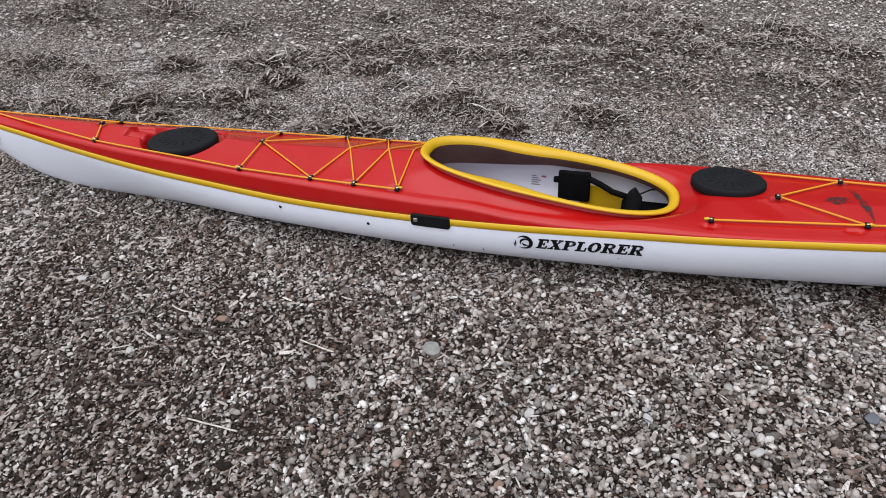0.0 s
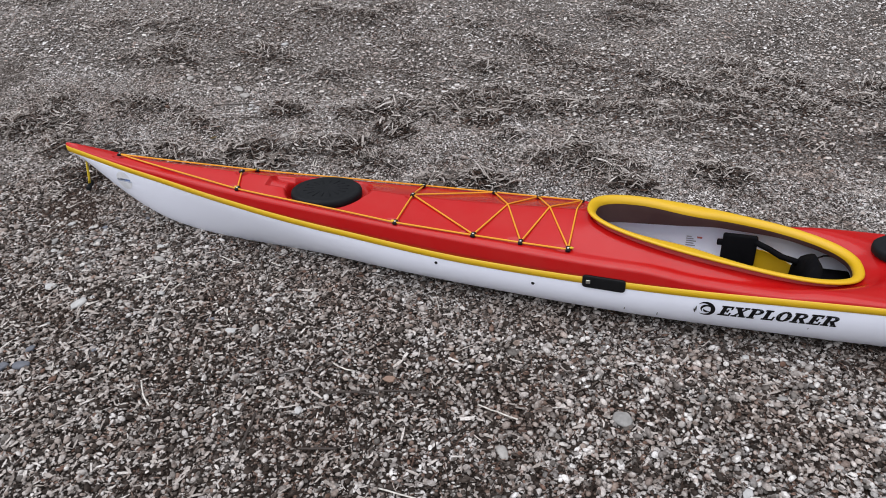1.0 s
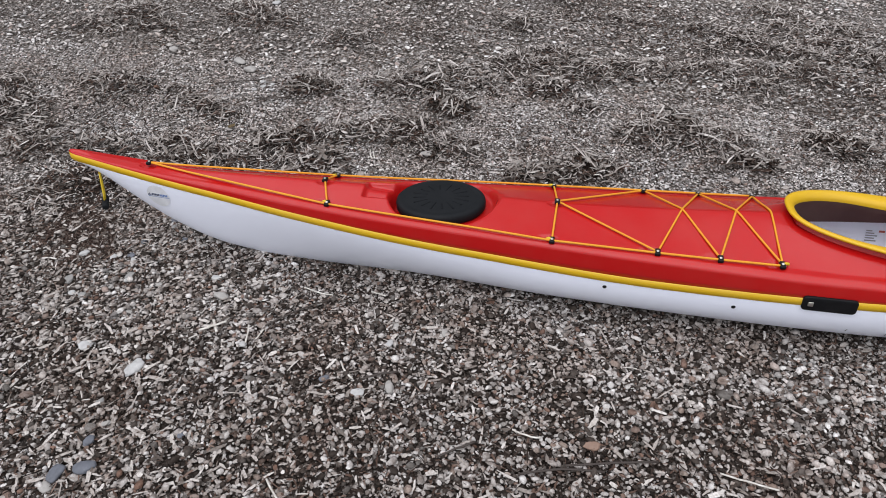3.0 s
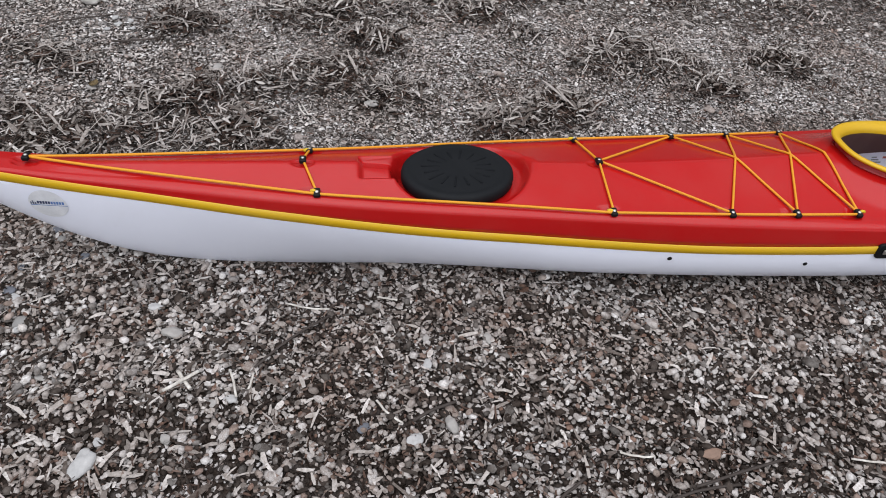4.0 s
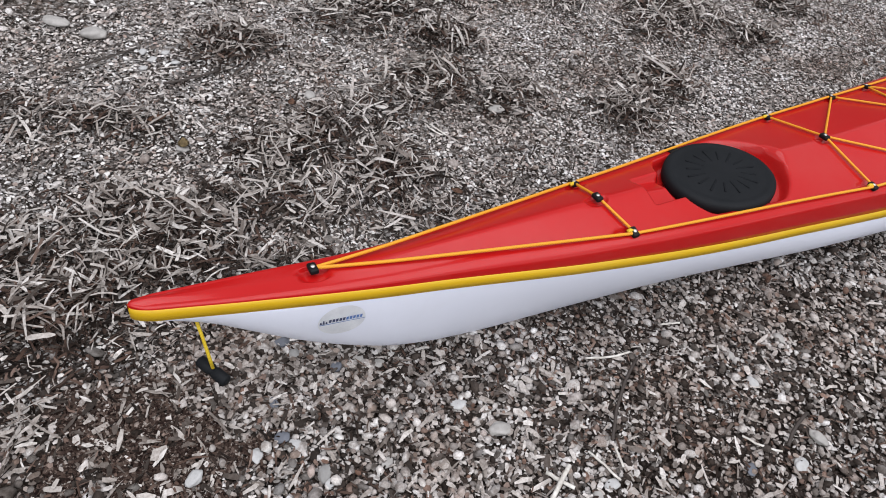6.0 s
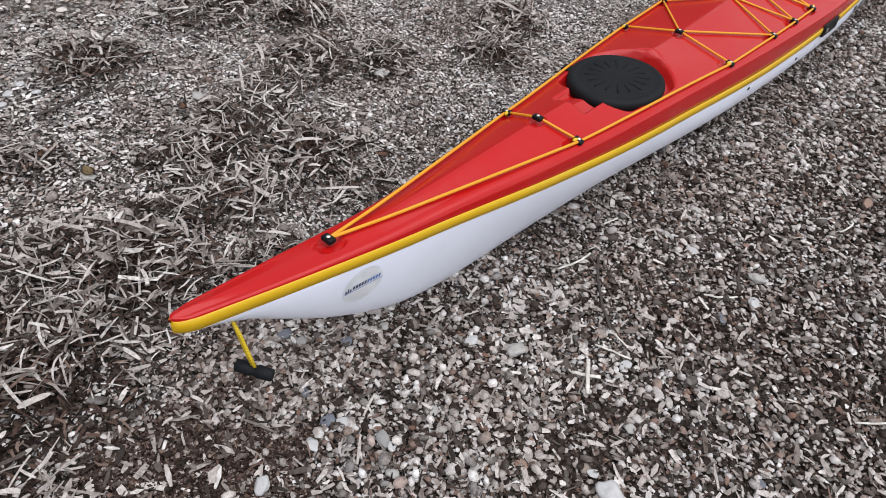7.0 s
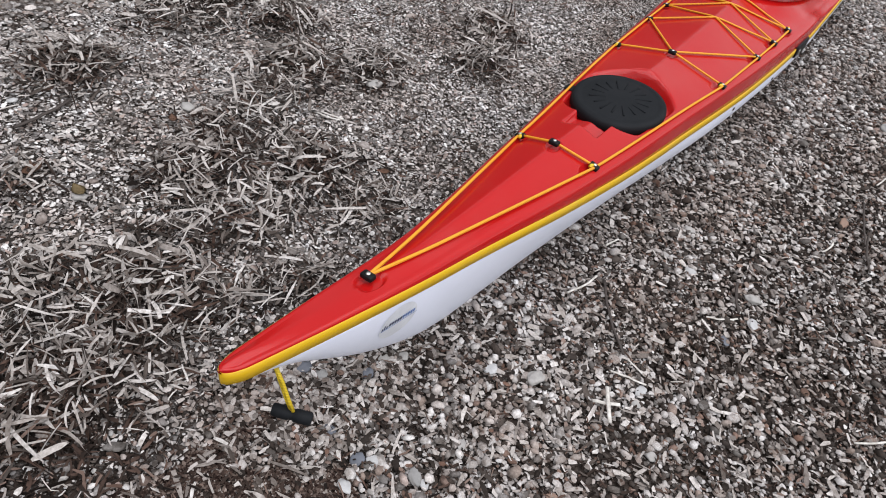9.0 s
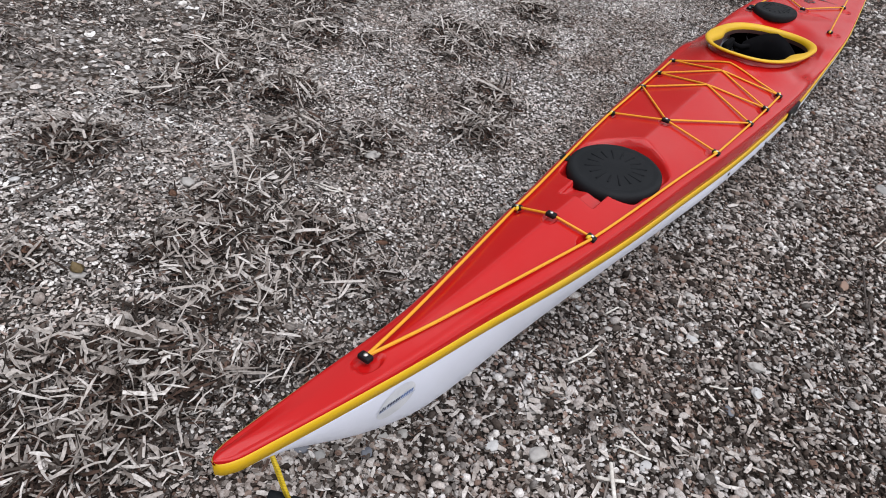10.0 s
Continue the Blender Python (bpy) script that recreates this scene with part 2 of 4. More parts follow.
fullness = curve_at([-3.4, -3.05, -2.65, -2.3, -1.7, -0.9, -0.3, 0.5, 1.8], [1.75, 1.65, 1.28, 1.42, 2.2, 2.4, 2.2, 1.55, 1.5])
STRIPE = 0.0225
NOSE = 0.038


def nose(x):
    """The blunt rounding of bow and stern."""
    d = np.clip(np.minimum(x - X0, X1 - x) / NOSE, 0.0, 1.0)
    return 0.03 + 0.97 * np.sqrt(1 - (1 - d) ** 2)


def half_w(x):
    return raw_w(x) * nose(x)


def edge_w(x):
    return raw_edge(x) * nose(x)


FITS = {"tip": (-3.075, 0.005), "n": (-2.462, 0.0), "m": (-1.727, 0.0), "rm": (0.096, 0.005), "a": (-2.429, -0.092), "b": (-1.732, -0.168), "c": (-1.436, -0.181), "d": (-1.267, -0.188),
        "e": (-1.105, -0.194), "ra": (-0.098, -0.170), "rb": (0.325, -0.131), "rc": (0.9, -0.080)}
FITS |= {"af": (-2.450, 0.089), "bf": (-1.744, 0.160), "cf": (-1.458, 0.178), "df": (-1.288, 0.186), "ef": (-1.122, 0.193), "raf": (-0.10, 0.198), "rbf": (0.290, 0.158), "rcf": (0.88, 0.092)}
HATCHES = [(-2.088, -0.002, 0.136, 0.119, 0.267, 0.025), (-0.048, 0.092, 0.114, 0.092, 0.242, 0.010)]
RIM0, RIM1 = -1.076, -0.193


def smoothstep(a, b, x):
    t = min(max((x - a) / (b - a), 0.0), 1.0)
    return t * t * (3 - 2 * t)


def rim_half(x):
    u = min(max((x - RIM0) / (RIM1 - RIM0), 0.0), 1.0)
    f, e = ((0.6 - u) / 0.6, 2.55) if u < 0.6 else ((u - 0.6) / 0.4, 2.5)
    return 0.190 * max(1 - f ** e, 0.0) ** (1 / e)


def rim_z(x):
    return 0.325 - 0.121 * (x - RIM0) / (RIM1 - RIM0)


def deck_z(x, y, dents=True):
    """Height of the moulded deck: two flat planes that meet in a ridge, with basins for the hatches and the cockpit's hollow."""
    w, a = edge_w(x), abs(y)
    soft = math.sqrt(a * a + 0.006 ** 2) - 0.006
    z = ridge_z(x) + (edge_z(x) - ridge_z(x)) * min(soft / max(w - 0.012, 0.005), 1.0)
    for hx, hy, ra, rb, hz, sunk in HATCHES:
        r = math.hypot((x - hx - 0.007) / (ra + 0.024), (y - hy + 0.002) / (rb + 0.019))
        z += (min(z, hz - sunk) - z) * (1 - smoothstep(0.98, 1.12, r)) * (1 - smoothstep(w - 0.034, w - 0.022, a))
    notch = smoothstep(-2.335, -2.32, x) * (1 - smoothstep(-2.2, -2.19, x)) * (1 - smoothstep(0.040, 0.048, a))
    z -= notch * (0.015 + 0.10 * max(x + 2.335, 0.0))
    for fx, fy in FITS.values() if dents else ():
        if abs(x - fx) < 0.05 and abs(y - fy) < 0.03:
            z -= 0.007 * (1 - smoothstep(0.72, 1.02, math.hypot((x - fx) / 0.030, (y - fy + math.copysign(0.002, fy) * (abs(fy) > 0.01)) / 0.0165)))
    if RIM0 - 0.2 < x < RIM1 + 0.25:
        u = min(max((x - RIM0) / (RIM1 - RIM0), 0.0), 1.0)
        near = max(math.hypot((x - (RIM0 + RIM1) / 2) / ((RIM1 - RIM0) / 2), y / 0.2) - 1.0, 0.0)
        hollow = 0.032 * math.exp(-((near / 0.16) ** 2)) * smoothstep(0.15, 0.45, u)
        z -= hollow
        if abs(u - 0.5) < 0.4999 or abs(y) < 0.3:
            along, e = ((0.6 - (x - RIM0) / (RIM1 - RIM0)) / 0.6, 2.55) if u < 0.6 else (((x - RIM0) / (RIM1 - RIM0) - 0.6) / 0.4, 2.5)
            along, across = max(along, 1e-4), max(a / 0.19, 1e-4)
            out = (along ** e + across ** e) ** (1 / e)
            slope = math.hypot((along / out) ** (e - 1) / ((0.6 if u < 0.6 else 0.4) * (RIM1 - RIM0)), (across / out) ** (e - 1) / 0.19)
            off = max((out - 1) / slope + 0.020, 0.0)
            z += max(rim_z(min(max(x, RIM0), RIM1)) - 0.024 - z, 0.0) * 0.85 * math.exp(-((off / 0.045) ** 2))
    return z


HOLE = 0.027


def in_cockpit(x, y, grow=0.0):
    return RIM0 + 0.020 - grow < x < RIM1 - 0.020 + grow and abs(y) < rim_half(x) - HOLE + grow


def spaced(a, b, step):
    n = max(int(round((b - a) / step)), 1)
    return [a + (b - a) * k / n for k in range(n + 1)]


XS = [X0 + NOSE * (1 - math.cos(math.pi / 2 * k / 8)) for k in range(8)] + spaced(X0 + NOSE, -3.2, 0.012) + spaced(-3.2, 1.7, 0.014)[1:] + spaced(1.7, X1 - NOSE, 0.014)[1:] + [X1 - NOSE * (1 - math.sin(math.pi / 2 * k / 6)) for k in range(1, 7)]

XS = sorted(set(XS) | set(spaced(RIM0 + 0.02, RIM0 + 0.08, 0.004)) | set(spaced(RIM1 - 0.08, RIM1 - 0.02, 0.004)) | set(spaced(-2.3803, -1.9103, 0.005)) | {fx + 0.0055 * k + 0.0007 for fx in {round(v[0], 2) for v in FITS.values()} for k in range(-7, 8)})
XS = [x for k, x in enumerate(XS) if k == 0 or x - XS[k - 1] > 0.0015 or k == len(XS) - 1]

kayak = new("kayak")
kayak.matrix_world = Matrix.Translation((0, AXIS_Y, 0)) @ Matrix.Rotation(radians(LEAN_DEG), 4, "X")
tagged(kayak, "long red and white plastic sea kayak resting on a shingle beach", "kayak")


def hull_half(x, n=14):
    w, zs, zk = half_w(x), seam_z(x), keel_z(x)
    e = float(fullness(x))
    pts = []
    for k in range(n + 1):
        a = math.pi / 2 * k / n
        pts.append((w * math.sin(a) ** (2 / e), zs - (zs - zk) * math.cos(a) ** (2 / e)))
    return pts


hull_rows = []
for x in XS[5:-4]:
    half = hull_half(x)
    half.append((half_w(x) - 0.0012, seam_z(x) + (STRIPE + 0.002 if -3.1 < x < 1.2 else 0.001)))
    hull_rows.append([(x, -y, z) for y, z in half[::-1]] + [(x, y, z) for y, z in half[1:]])
hull = part("hull", skin(hull_rows), WHITE, kayak, "white plastic hull, scuffed along the keel")
hull.modifiers.new("thickness", "SOLIDIFY").thickness = 0.004

# seam band, slightly proud of the hull
for side, name in ((-1, "seam_band"), (1, "seam_band")):
    rows = [[(X0 - 0.0004, 0.0, seam_z(X0) + STRIPE * k / 4) for k in range(5)]]
    for x in XS:
        w, z = half_w(x), seam_z(x)
        out = 0.0012 + 0.0012 * min(1.0, max(w - 0.03, 0.0) / 0.05)
        rows.append([(x, side * (w - 0.004), z - 0.002), (x, side * (w + out * 0.9), z), (x, side * (w + out), z + STRIPE * 0.5), (x, side * (w + out * 0.9), z + STRIPE), (x, side * (w - 0.004), z + STRIPE + 0.002)])
    part(name, skin(rows), YELLOW, kayak, "yellow seam band")

# deck with the cockpit opening
bm = bmesh.new()
grid = []
NY = 30
for x in XS:
    w, zt, ew, ez = half_w(x), seam_z(x) + STRIPE, edge_w(x), edge_z(x)
    bow = 1 - smoothstep(-3.25, -2.75, x)
    r = min(0.020 + 0.009 * bow, 0.75 * (ez - zt), ew * 0.95)
    inner = max(ew - r, 0.02 * ew)
    tip = 0.30 + 0.70 * math.sqrt(1 - (1 - min(max((x - X0) / 0.055, 0.0), 1.0)) ** 2)
    row = []
    ys = [inner * k / NY for k in range(NY + 1)]
    if RIM0 + 0.02 < x < RIM1 - 0.02 and rim_half(x) > HOLE:
        brim = rim_half(x) - HOLE
        k = min(range(1, NY), key=lambda q: abs(ys[q] - brim))
        ys[k] = brim
    half = [(y, deck_z(x, y)) for y in ys]
    zl = deck_z(x, inner, False)
    drop = min(r, 0.9 * (zl - zt))
    for k in range(1, 8):
        a = math.pi / 2 * k / 7
        half.append((inner + (w - 0.001 - inner) * math.sin(a), zl - drop + drop * math.cos(a)))
    half.append((w - 0.0005, zt + 0.3 * max(zl - drop - zt, 0.0)))
    half.append((w, zt - 0.002))
    half = [(y, zt - 0.002 + (z - zt + 0.002) * tip) for y, z in half]
    for y, z in half[::-1]:
        row.append((x, -y, z))
    for y, z in half[1:]:
        row.append((x, y, z))
    grid.append([bm.verts.new(p) for p in row])
for a, b in zip(grid, grid[1:]):
    for k in range(len(a) - 1):
        quad = (a[k], a[k + 1], b[k + 1], b[k])
        c = sum((v.co for v in quad), Vector()) / 4
        if not in_cockpit(c.x, c.y):
            bm.faces.new(quad)
bm.faces.new(grid[0])
bmesh.ops.delete(bm, geom=[v for v in bm.verts if not v.link_faces], context="VERTS")
bmesh.ops.recalc_face_normals(bm, faces=bm.faces)
if sum(f.normal.z for f in bm.faces) < 0:
    bmesh.ops.reverse_faces(bm, faces=bm.faces)
deck = part("deck", bm, RED, kayak, "glossy red plastic deck with a central ridge", turn_faces=False)
deck.modifiers.new("thickness", "SOLIDIFY").thickness = 0.004


# cockpit rim
def rim_points(inset, n=96):
    """Plan of the rim, drawn in by inset (a number, or a rule on the angle)."""
    pts = []
    for k in range(n):
        a = 2 * math.pi * k / n
        u = 0.5 - 0.5 * math.cos(a)
        x = RIM0 + (RIM1 - RIM0) * u
        y = rim_half(x) * (1 if a <= math.pi else -1)
        pts.append(Vector((x, y)))
    out = []
    for k, p in enumerate(pts):
        way = (pts[(k + 1) % n] - pts[k - 1]).normalized()
        inward = Vector((way.y, -way.x))
        out.append(p + inward * (inset(p.x) if callable(inset) else inset))
    return out


def flange(x):
    return 0.029 + 0.023 * math.exp(-(((x + 0.74) / 0.12) ** 2)) + 0.003 * smoothstep(-0.5, -0.25, x)


rows = []
for inset, dz in ((0.010, -0.005), (0.002, -0.006), (0.0, -0.002), (0.0025, 0.002), (0.007, 0.0035), (0.012, 0.0035)):
    rows.append([(p.x, p.y, rim_z(p.x) + dz) for p in rim_points(inset)])
for more, dz in ((-0.012, 0.002), (-0.006, -0.0015), (-0.0015, -0.007), (0.0012, -0.013), (0.001, -0.020)):
    rows.append([(p.x, p.y, rim_z(p.x) + dz) for p in rim_points(lambda x, m=more: flange(x) + m)])
coaming = part("coaming", skin(rows, close=True), YELLOW, kayak, "yellow cockpit rim with moulded thigh grips")
rows = []
for more, dz, deep in ((-0.003, -0.013, 0.0), (0.0005, -0.020, 0.004), (0.001, -0.030, 0.022), (0.0005, -0.048, 0.045)):
    rows.append([(p.x, p.y, rim_z(p.x) + dz - deep * (1 - smoothstep(-0.95, -0.62, p.x)) - dz * 0.25 * smoothstep(-0.6, -0.4, p.x)) for p in rim_points(lambda x, m=more: flange(x) + m)])
part("coaming_wall", skin(rows, close=True), MAROON, kayak, "dull dark red inner wall of the cockpit")


rows = [[(p.x, p.y, rim_z(p.x) - 0.004) for p in rim_points(0.025)], [(p.x, p.y, rim_z(p.x) - 0.014) for p in rim_points(0.0265)]]
rows.append([(p.x, p.y, min(deck_z(p.x, p.y) + 0.006, rim_z(p.x) - 0.015)) for p in rim_points(0.025)])
rows.append([(p.x, p.y, min(deck_z(p.x, p.y) - 0.007, rim_z(p.x) - 0.018)) for p in rim_points(0.016)])
part("coaming_skirt", skin(rows, close=True), RED, kayak)


# hatch lids
def hatch_lid(hx, hy, ra, rb, hz, sunk):
    rows = []
    n = 56
    prof = [(1.0, -0.022), (1.03, -0.018), (1.035, -0.004), (1.02, 0.004), (0.98, 0.0085), (0.90, 0.010), (0.86, 0.0085), (0.80, 0.0095), (0.55, 0.0115), (0.3, 0.0125), (0.06, 0.013)]
    for r, dz in prof:
        rows.append([(hx + ra * r * math.cos(2 * math.pi * k / n), hy + rb * r * math.sin(2 * math.pi * k / n), hz + dz) for k in range(n)])
    bm = skin(rows, close=True)
    bm.faces.new([v for v in bm.verts][-n:])
    lid = part("hatch_lid", bm, RUBBER, kayak, "black rubber hatch lid with moulded radial ribs")
    for k in range(16):
        a = 2 * math.pi * (k + 0.5) / 16
        reach = math.hypot(ra * math.cos(a), rb * math.sin(a))
        way = math.atan2(rb * math.sin(a), ra * math.cos(a))
        c = (hx + 0.50 * ra * math.cos(a), hy + 0.50 * rb * math.sin(a), hz + 0.0112)
        part("rib", block(((0.36 if k % 2 else 0.28) * reach, 0.0052, 0.0040), c, 0.0015, Matrix.Rotation(way, 4, "Z")), RIB, lid)
    part("pull_tab", block((0.03, 0.035, 0.006), (hx - 0.03, hy + rb * 1.05, hz - 0.004), 0.0025), RUBBER, lid)
    return lid


for h in HATCHES:
    hatch_lid(*h)

# deck fittings


def fitting_at(x, y):
    z = deck_z(x, y, False) + 0.0045
    tilt = -math.copysign(math.atan2(ridge_z(x) - edge_z(x), edge_w(x)), y) if abs(y) > 0.01 else 0.0
    m = Matrix.Translation((x, y, z)) @ Matrix.Rotation(tilt, 4, "X")
    bm = block((0.016, 0.024, 0.011), m @ Vector((0, 0, 0.0015)), 0.0035, m.to_3x3().to_4x4())
    f = part("deck_fitting", bm, BLACK, kayak, "black moulded deck line fitting")
    bm = bmesh.new()
    bmesh.ops.create_uvsphere(bm, u_segments=12, v_segments=8, radius=1, matrix=m @ Matrix.Translation((0, 0, 0.0072)) @ Matrix.Diagonal((0.0045, 0.0045, 0.0022, 1)))
    part("bolt_head", bm, STEEL, f)


for x, y in FITS.values():
    fitting_at(x, y)


def cord_between(ends, radius, name, mat, label=""):
    path = []
    for (xa, ya), (xb, yb) in zip(ends, ends[1:]):
        n = max(int(math.hypot(xb - xa, yb - ya) / 0.02), 3)
        za, zb = deck_z(xa, ya, False) + 0.0075 - 0.004 * ((xa, ya) not in FITS.values() and abs(ya) < 0.01), deck_z(xb, yb, False) + 0.0075 - 0.004 * ((xb, yb) not in FITS.values() and abs(yb) < 0.01)
        for k in range(n + (1 if (xb, yb) == ends[-1] else 0)):
            t = k / n
            x, y = xa + (xb - xa) * t, ya + (yb - ya) * t
            path.append((x, y, max(za + (zb - za) * t, deck_z(x, y) + radius + 0.0005)))
    part(name, tube(path, radius, 8), mat, kayak, label)


F = FITS
for s in ("", "f"):
    o = 0.004 if s == "" else -0.004
    line = [F["tip"]] + [(F[k + s][0], F[k + s][1] - o) for k in "abcde"]
    cord_between(line, 0.0033, "deck_line", CORD, "orange-yellow perimeter deck line")
    cord_between([F["ra" + s], F["rb" + s], F["rc" + s]], 0.0033, "deck_line", CORD, "orange-yellow perimeter deck line")
for ends in (("a", "n", "af"), ("b", "m", "bf"), ("c", "m", "cf"), ("rb", "rm", "rbf")):
    cord_between([F[k] for k in ends], 0.003, "elastic", CORD, "orange elastic deck cord")
RIDGE_X = {("c", "df"): -1.36, ("cf", "d"): -1.36, ("d", "ef"): -1.208, ("df", "e"): -1.208}
for (p, q), rx in RIDGE_X.items():
    cord_between([F[p], (rx, 0.0), F[q]], 0.003, "elastic", CORD, "orange elastic deck cord")
cord_between([F["e"], (-1.112, 0.0), F["ef"]], 0.003, "elastic", CORD, "orange elastic deck cord")


# cord tails beside some fittings
for key, d in (("a", (-0.014, 0.004)), ("b", (-0.016, 0.002)), ("e", (0.016, 0.002)), ("ra", (-0.02, 0.0)), ("rb", (0.016, 0.002)), ("af", (-0.014, -0.004)), ("bf", (-0.016, 0.0))):
    x, y = F[key]
    z = deck_z(x, y, False) + 0.0085
    part("cord_tail", tube([(x, y, z), (x + d[0] * 0.6, y + d[1], z + 0.002), (x + d[0], y + d[1], z)], 0.0042, 8), YCORD, kayak)


# what is on the near and the far side of the hull
def side_point(x, z, side=-1, out=0.0015):
    zs, zk, e = float(seam_z(x)), float(keel_z(x)), float(fullness(x))
    f = min(max((zs - z) / (zs - zk), 0.0), 0.98)
    return Vector((x, side * (float(half_w(x)) * (1 - f ** e) ** (1 / e) + out), z))


def decal(shape, x, z, side=-1, out=0.0012):
    """Lays flat outlines (lists of (u, v)) round x, z on to the hull as one mesh."""
    bm = bmesh.new()
    for face in shape:
        bm.faces.new([bm.verts.new(side_point(x + u, z + v, side, out)) for u, v in face])
    return bm


def bolt_hole(x, z):
    p = side_point(x, z, -1, 0.0)
    bm = bmesh.new()
    bmesh.ops.create_uvsphere(bm, u_segments=12, v_segments=8, radius=1, matrix=Matrix.Translation(p) @ Matrix.Diagonal((0.0062, 0.003, 0.0055, 1)))
    part("side_bolt", bm, BLACK, kayak)


bolt_hole(-1.570, 0.128)
bolt_hole(-1.213, 0.115)

# small dark scratches low on the hull
for x, z, long in ((-0.905, -0.080, 0.012), (-0.80, -0.086, 0.016), (-0.357, -0.075, 0.006)):
    shape = [[(-0.0016, -long / 2), (0.0012, -long / 2), (0.0026, long / 2), (0.0004, long / 2)]]
    part("scratch", decal(shape, x, float(seam_z(x)) + z - 0.007), INK, kayak, smooth=False)

# side recess with a black plate
p0 = (side_point(-1.046, 0.13), side_point(-0.906, 0.13))
mid = (p0[0] + p0[1]) / 2
bm = bmesh.new()
rings = []
for grow, deep in ((0.0, 0.003), (0.0, -0.0025), (-0.0008, -0.0045), (-0.0025, -0.0055), (-0.02, -0.0055)):
    ring = []
    for cx, cz, a0 in ((1, 1, 0.0), (-1, 1, 0.5), (-1, -1, 1.0), (1, -1, 1.5)):
        for k in range(5):
            a = math.pi * (a0 + k / 8)
            ring.append((cx * (0.070 - 0.011) + max(0.011 + grow, 0.0005) * math.cos(a), deep, cz * (0.0225 - 0.011) + max(0.011 + grow, 0.0005) * math.sin(a)))
    rings.append(ring)
bm = skin(rings, close=True)
bm.verts.ensure_lookup_table()
bm.faces.new(bm.verts[-20:])
bmesh.ops.transform(bm, verts=bm.verts, matrix=Matrix.Translation((mid.x, mid.y - 0.001, float(seam_z(mid.x)) + 0.009)) @ Matrix.Rotation(math.atan2(p0[1].y - p0[0].y, 0.14), 4, "Z"))
plate = part("side_plate", bm, BLACK, kayak, "black plastic side plate with a steel pin")
bm = block((0.014, 0.004, 0.013), (mid.x - 0.05, mid.y - 0.0075, float(seam_z(mid.x)) + 0.011), 0.0015)
part("steel_pin", bm, STEEL, plate)


def box(x0, x1, y0, y1):
    return [(x0, y0), (x1, y0), (x1, y1), (x0, y1)]


def arc(cx, cy, rx, ry, sx, sy, a0, a1, n=16):
    """A band between two ellipses round one centre."""
    turn = [a0 + (a1 - a0) * k / n for k in range(n + 1)]
    return [[(cx + rx * math.cos(a), cy + ry * math.sin(a)), (cx + rx * math.cos(b), cy + ry * math.sin(b)), (cx + sx * math.cos(b), cy + sy * math.sin(b)), (cx + sx * math.cos(a), cy + sy * math.sin(a))] for a, b in zip(turn, turn[1:])]


# heavy slab letters, one unit high: strokes and width
BOWL = [box(0.11, 0.40, 0.15, 0.85), box(0.0, 0.52, 0.0, 0.15), box(0.0, 0.52, 0.85, 1.0), box(0.40, 0.52, 0.43, 0.57)] + arc(0.52, 0.715, 0.38, 0.285, 0.11, 0.135, -math.pi / 2, math.pi / 2)
LETTERS = {
    "E": ([box(0.11, 0.40, 0.16, 0.84), box(0.0, 0.82, 0.0, 0.16), box(0.0, 0.80, 0.84, 1.0), box(0.40, 0.60, 0.43, 0.58), box(0.70, 0.82, 0.16, 0.36), box(0.68, 0.80, 0.66, 0.84), box(0.50, 0.60, 0.34, 0.67)], 0.82),
    "X": ([[(0.12, 0.85), (0.56, 0.15), (0.90, 0.15), (0.46, 0.85)], [(0.70, 0.85), (0.14, 0.15), (0.32, 0.15), (0.88, 0.85)], box(0.0, 0.42, 0.0, 0.15), box(0.50, 1.0, 0.0, 0.15), box(0.02, 0.54, 0.85, 1.0), box(0.62, 0.98, 0.85, 1.0)], 1.0),
    "P": (BOWL, 0.90),
    "L": ([box(0.11, 0.40, 0.16, 0.85), box(0.0, 0.80, 0.0, 0.16), box(0.0, 0.52, 0.85, 1.0), box(0.67, 0.80, 0.16, 0.42)], 0.80),
    "O": (arc(0.47, 0.5, 0.47, 0.515, 0.175, 0.35, 0.0, 2 * math.pi, 32), 0.94),
    "R": (BOWL + [[(0.44, 0.45), (0.70, 0.47), (0.94, 0.14), (0.64, 0.14)], box(0.62, 1.02, 0.0, 0.14)], 1.0)}


def lettering(word, x, z, long, high):
    """Bold slanted slab letters, laid on to the side of the hull."""
    flat, pen = [], 0.0
    for letter in word:
        strokes, wide = LETTERS[letter]
        flat += [[(pen + u, v) for u, v in f] for f in strokes]
        pen += wide + 0.07
    bm = bmesh.new()
    for n, face in enumerate(flat):
        pts = []
        for u, v in face:
            along = x + u / (pen - 0.07) * (long - 0.3 * high) + 0.30 * high * v
            pts.append(bm.verts.new(side_point(along, seam_z(along) + z + v * high, -1, 0.0012 + 0.0003 * (n % 3))))
        bm.faces.new(pts)
    part("lettering", bm, INK, kayak, "bold black slanted lettering on the white hull", smooth=False)


lettering("EXPLORER", -0.620, -0.0610, 0.345, 0.041)
# a broad swoosh, heavy on its rear side, with tails and a curled body inside
def swoosh(radius, start, turn, thick, n=24, at=(0.0, 0.0)):
    faces = []
    for k in range(n):
        a, b = start + turn * k / n, start + turn * (k + 1) / n
        wa, wb = thick * math.sin(math.pi * k / n) + 0.0006, thick * math.sin(math.pi * (k + 1) / n) + 0.0006
        faces.append([(at[0] + r * math.cos(t), at[1] + r * math.sin(t)) for t, r in ((a, radius), (b, radius), (b, radius - wb), (a, radius - wa))])
    return faces


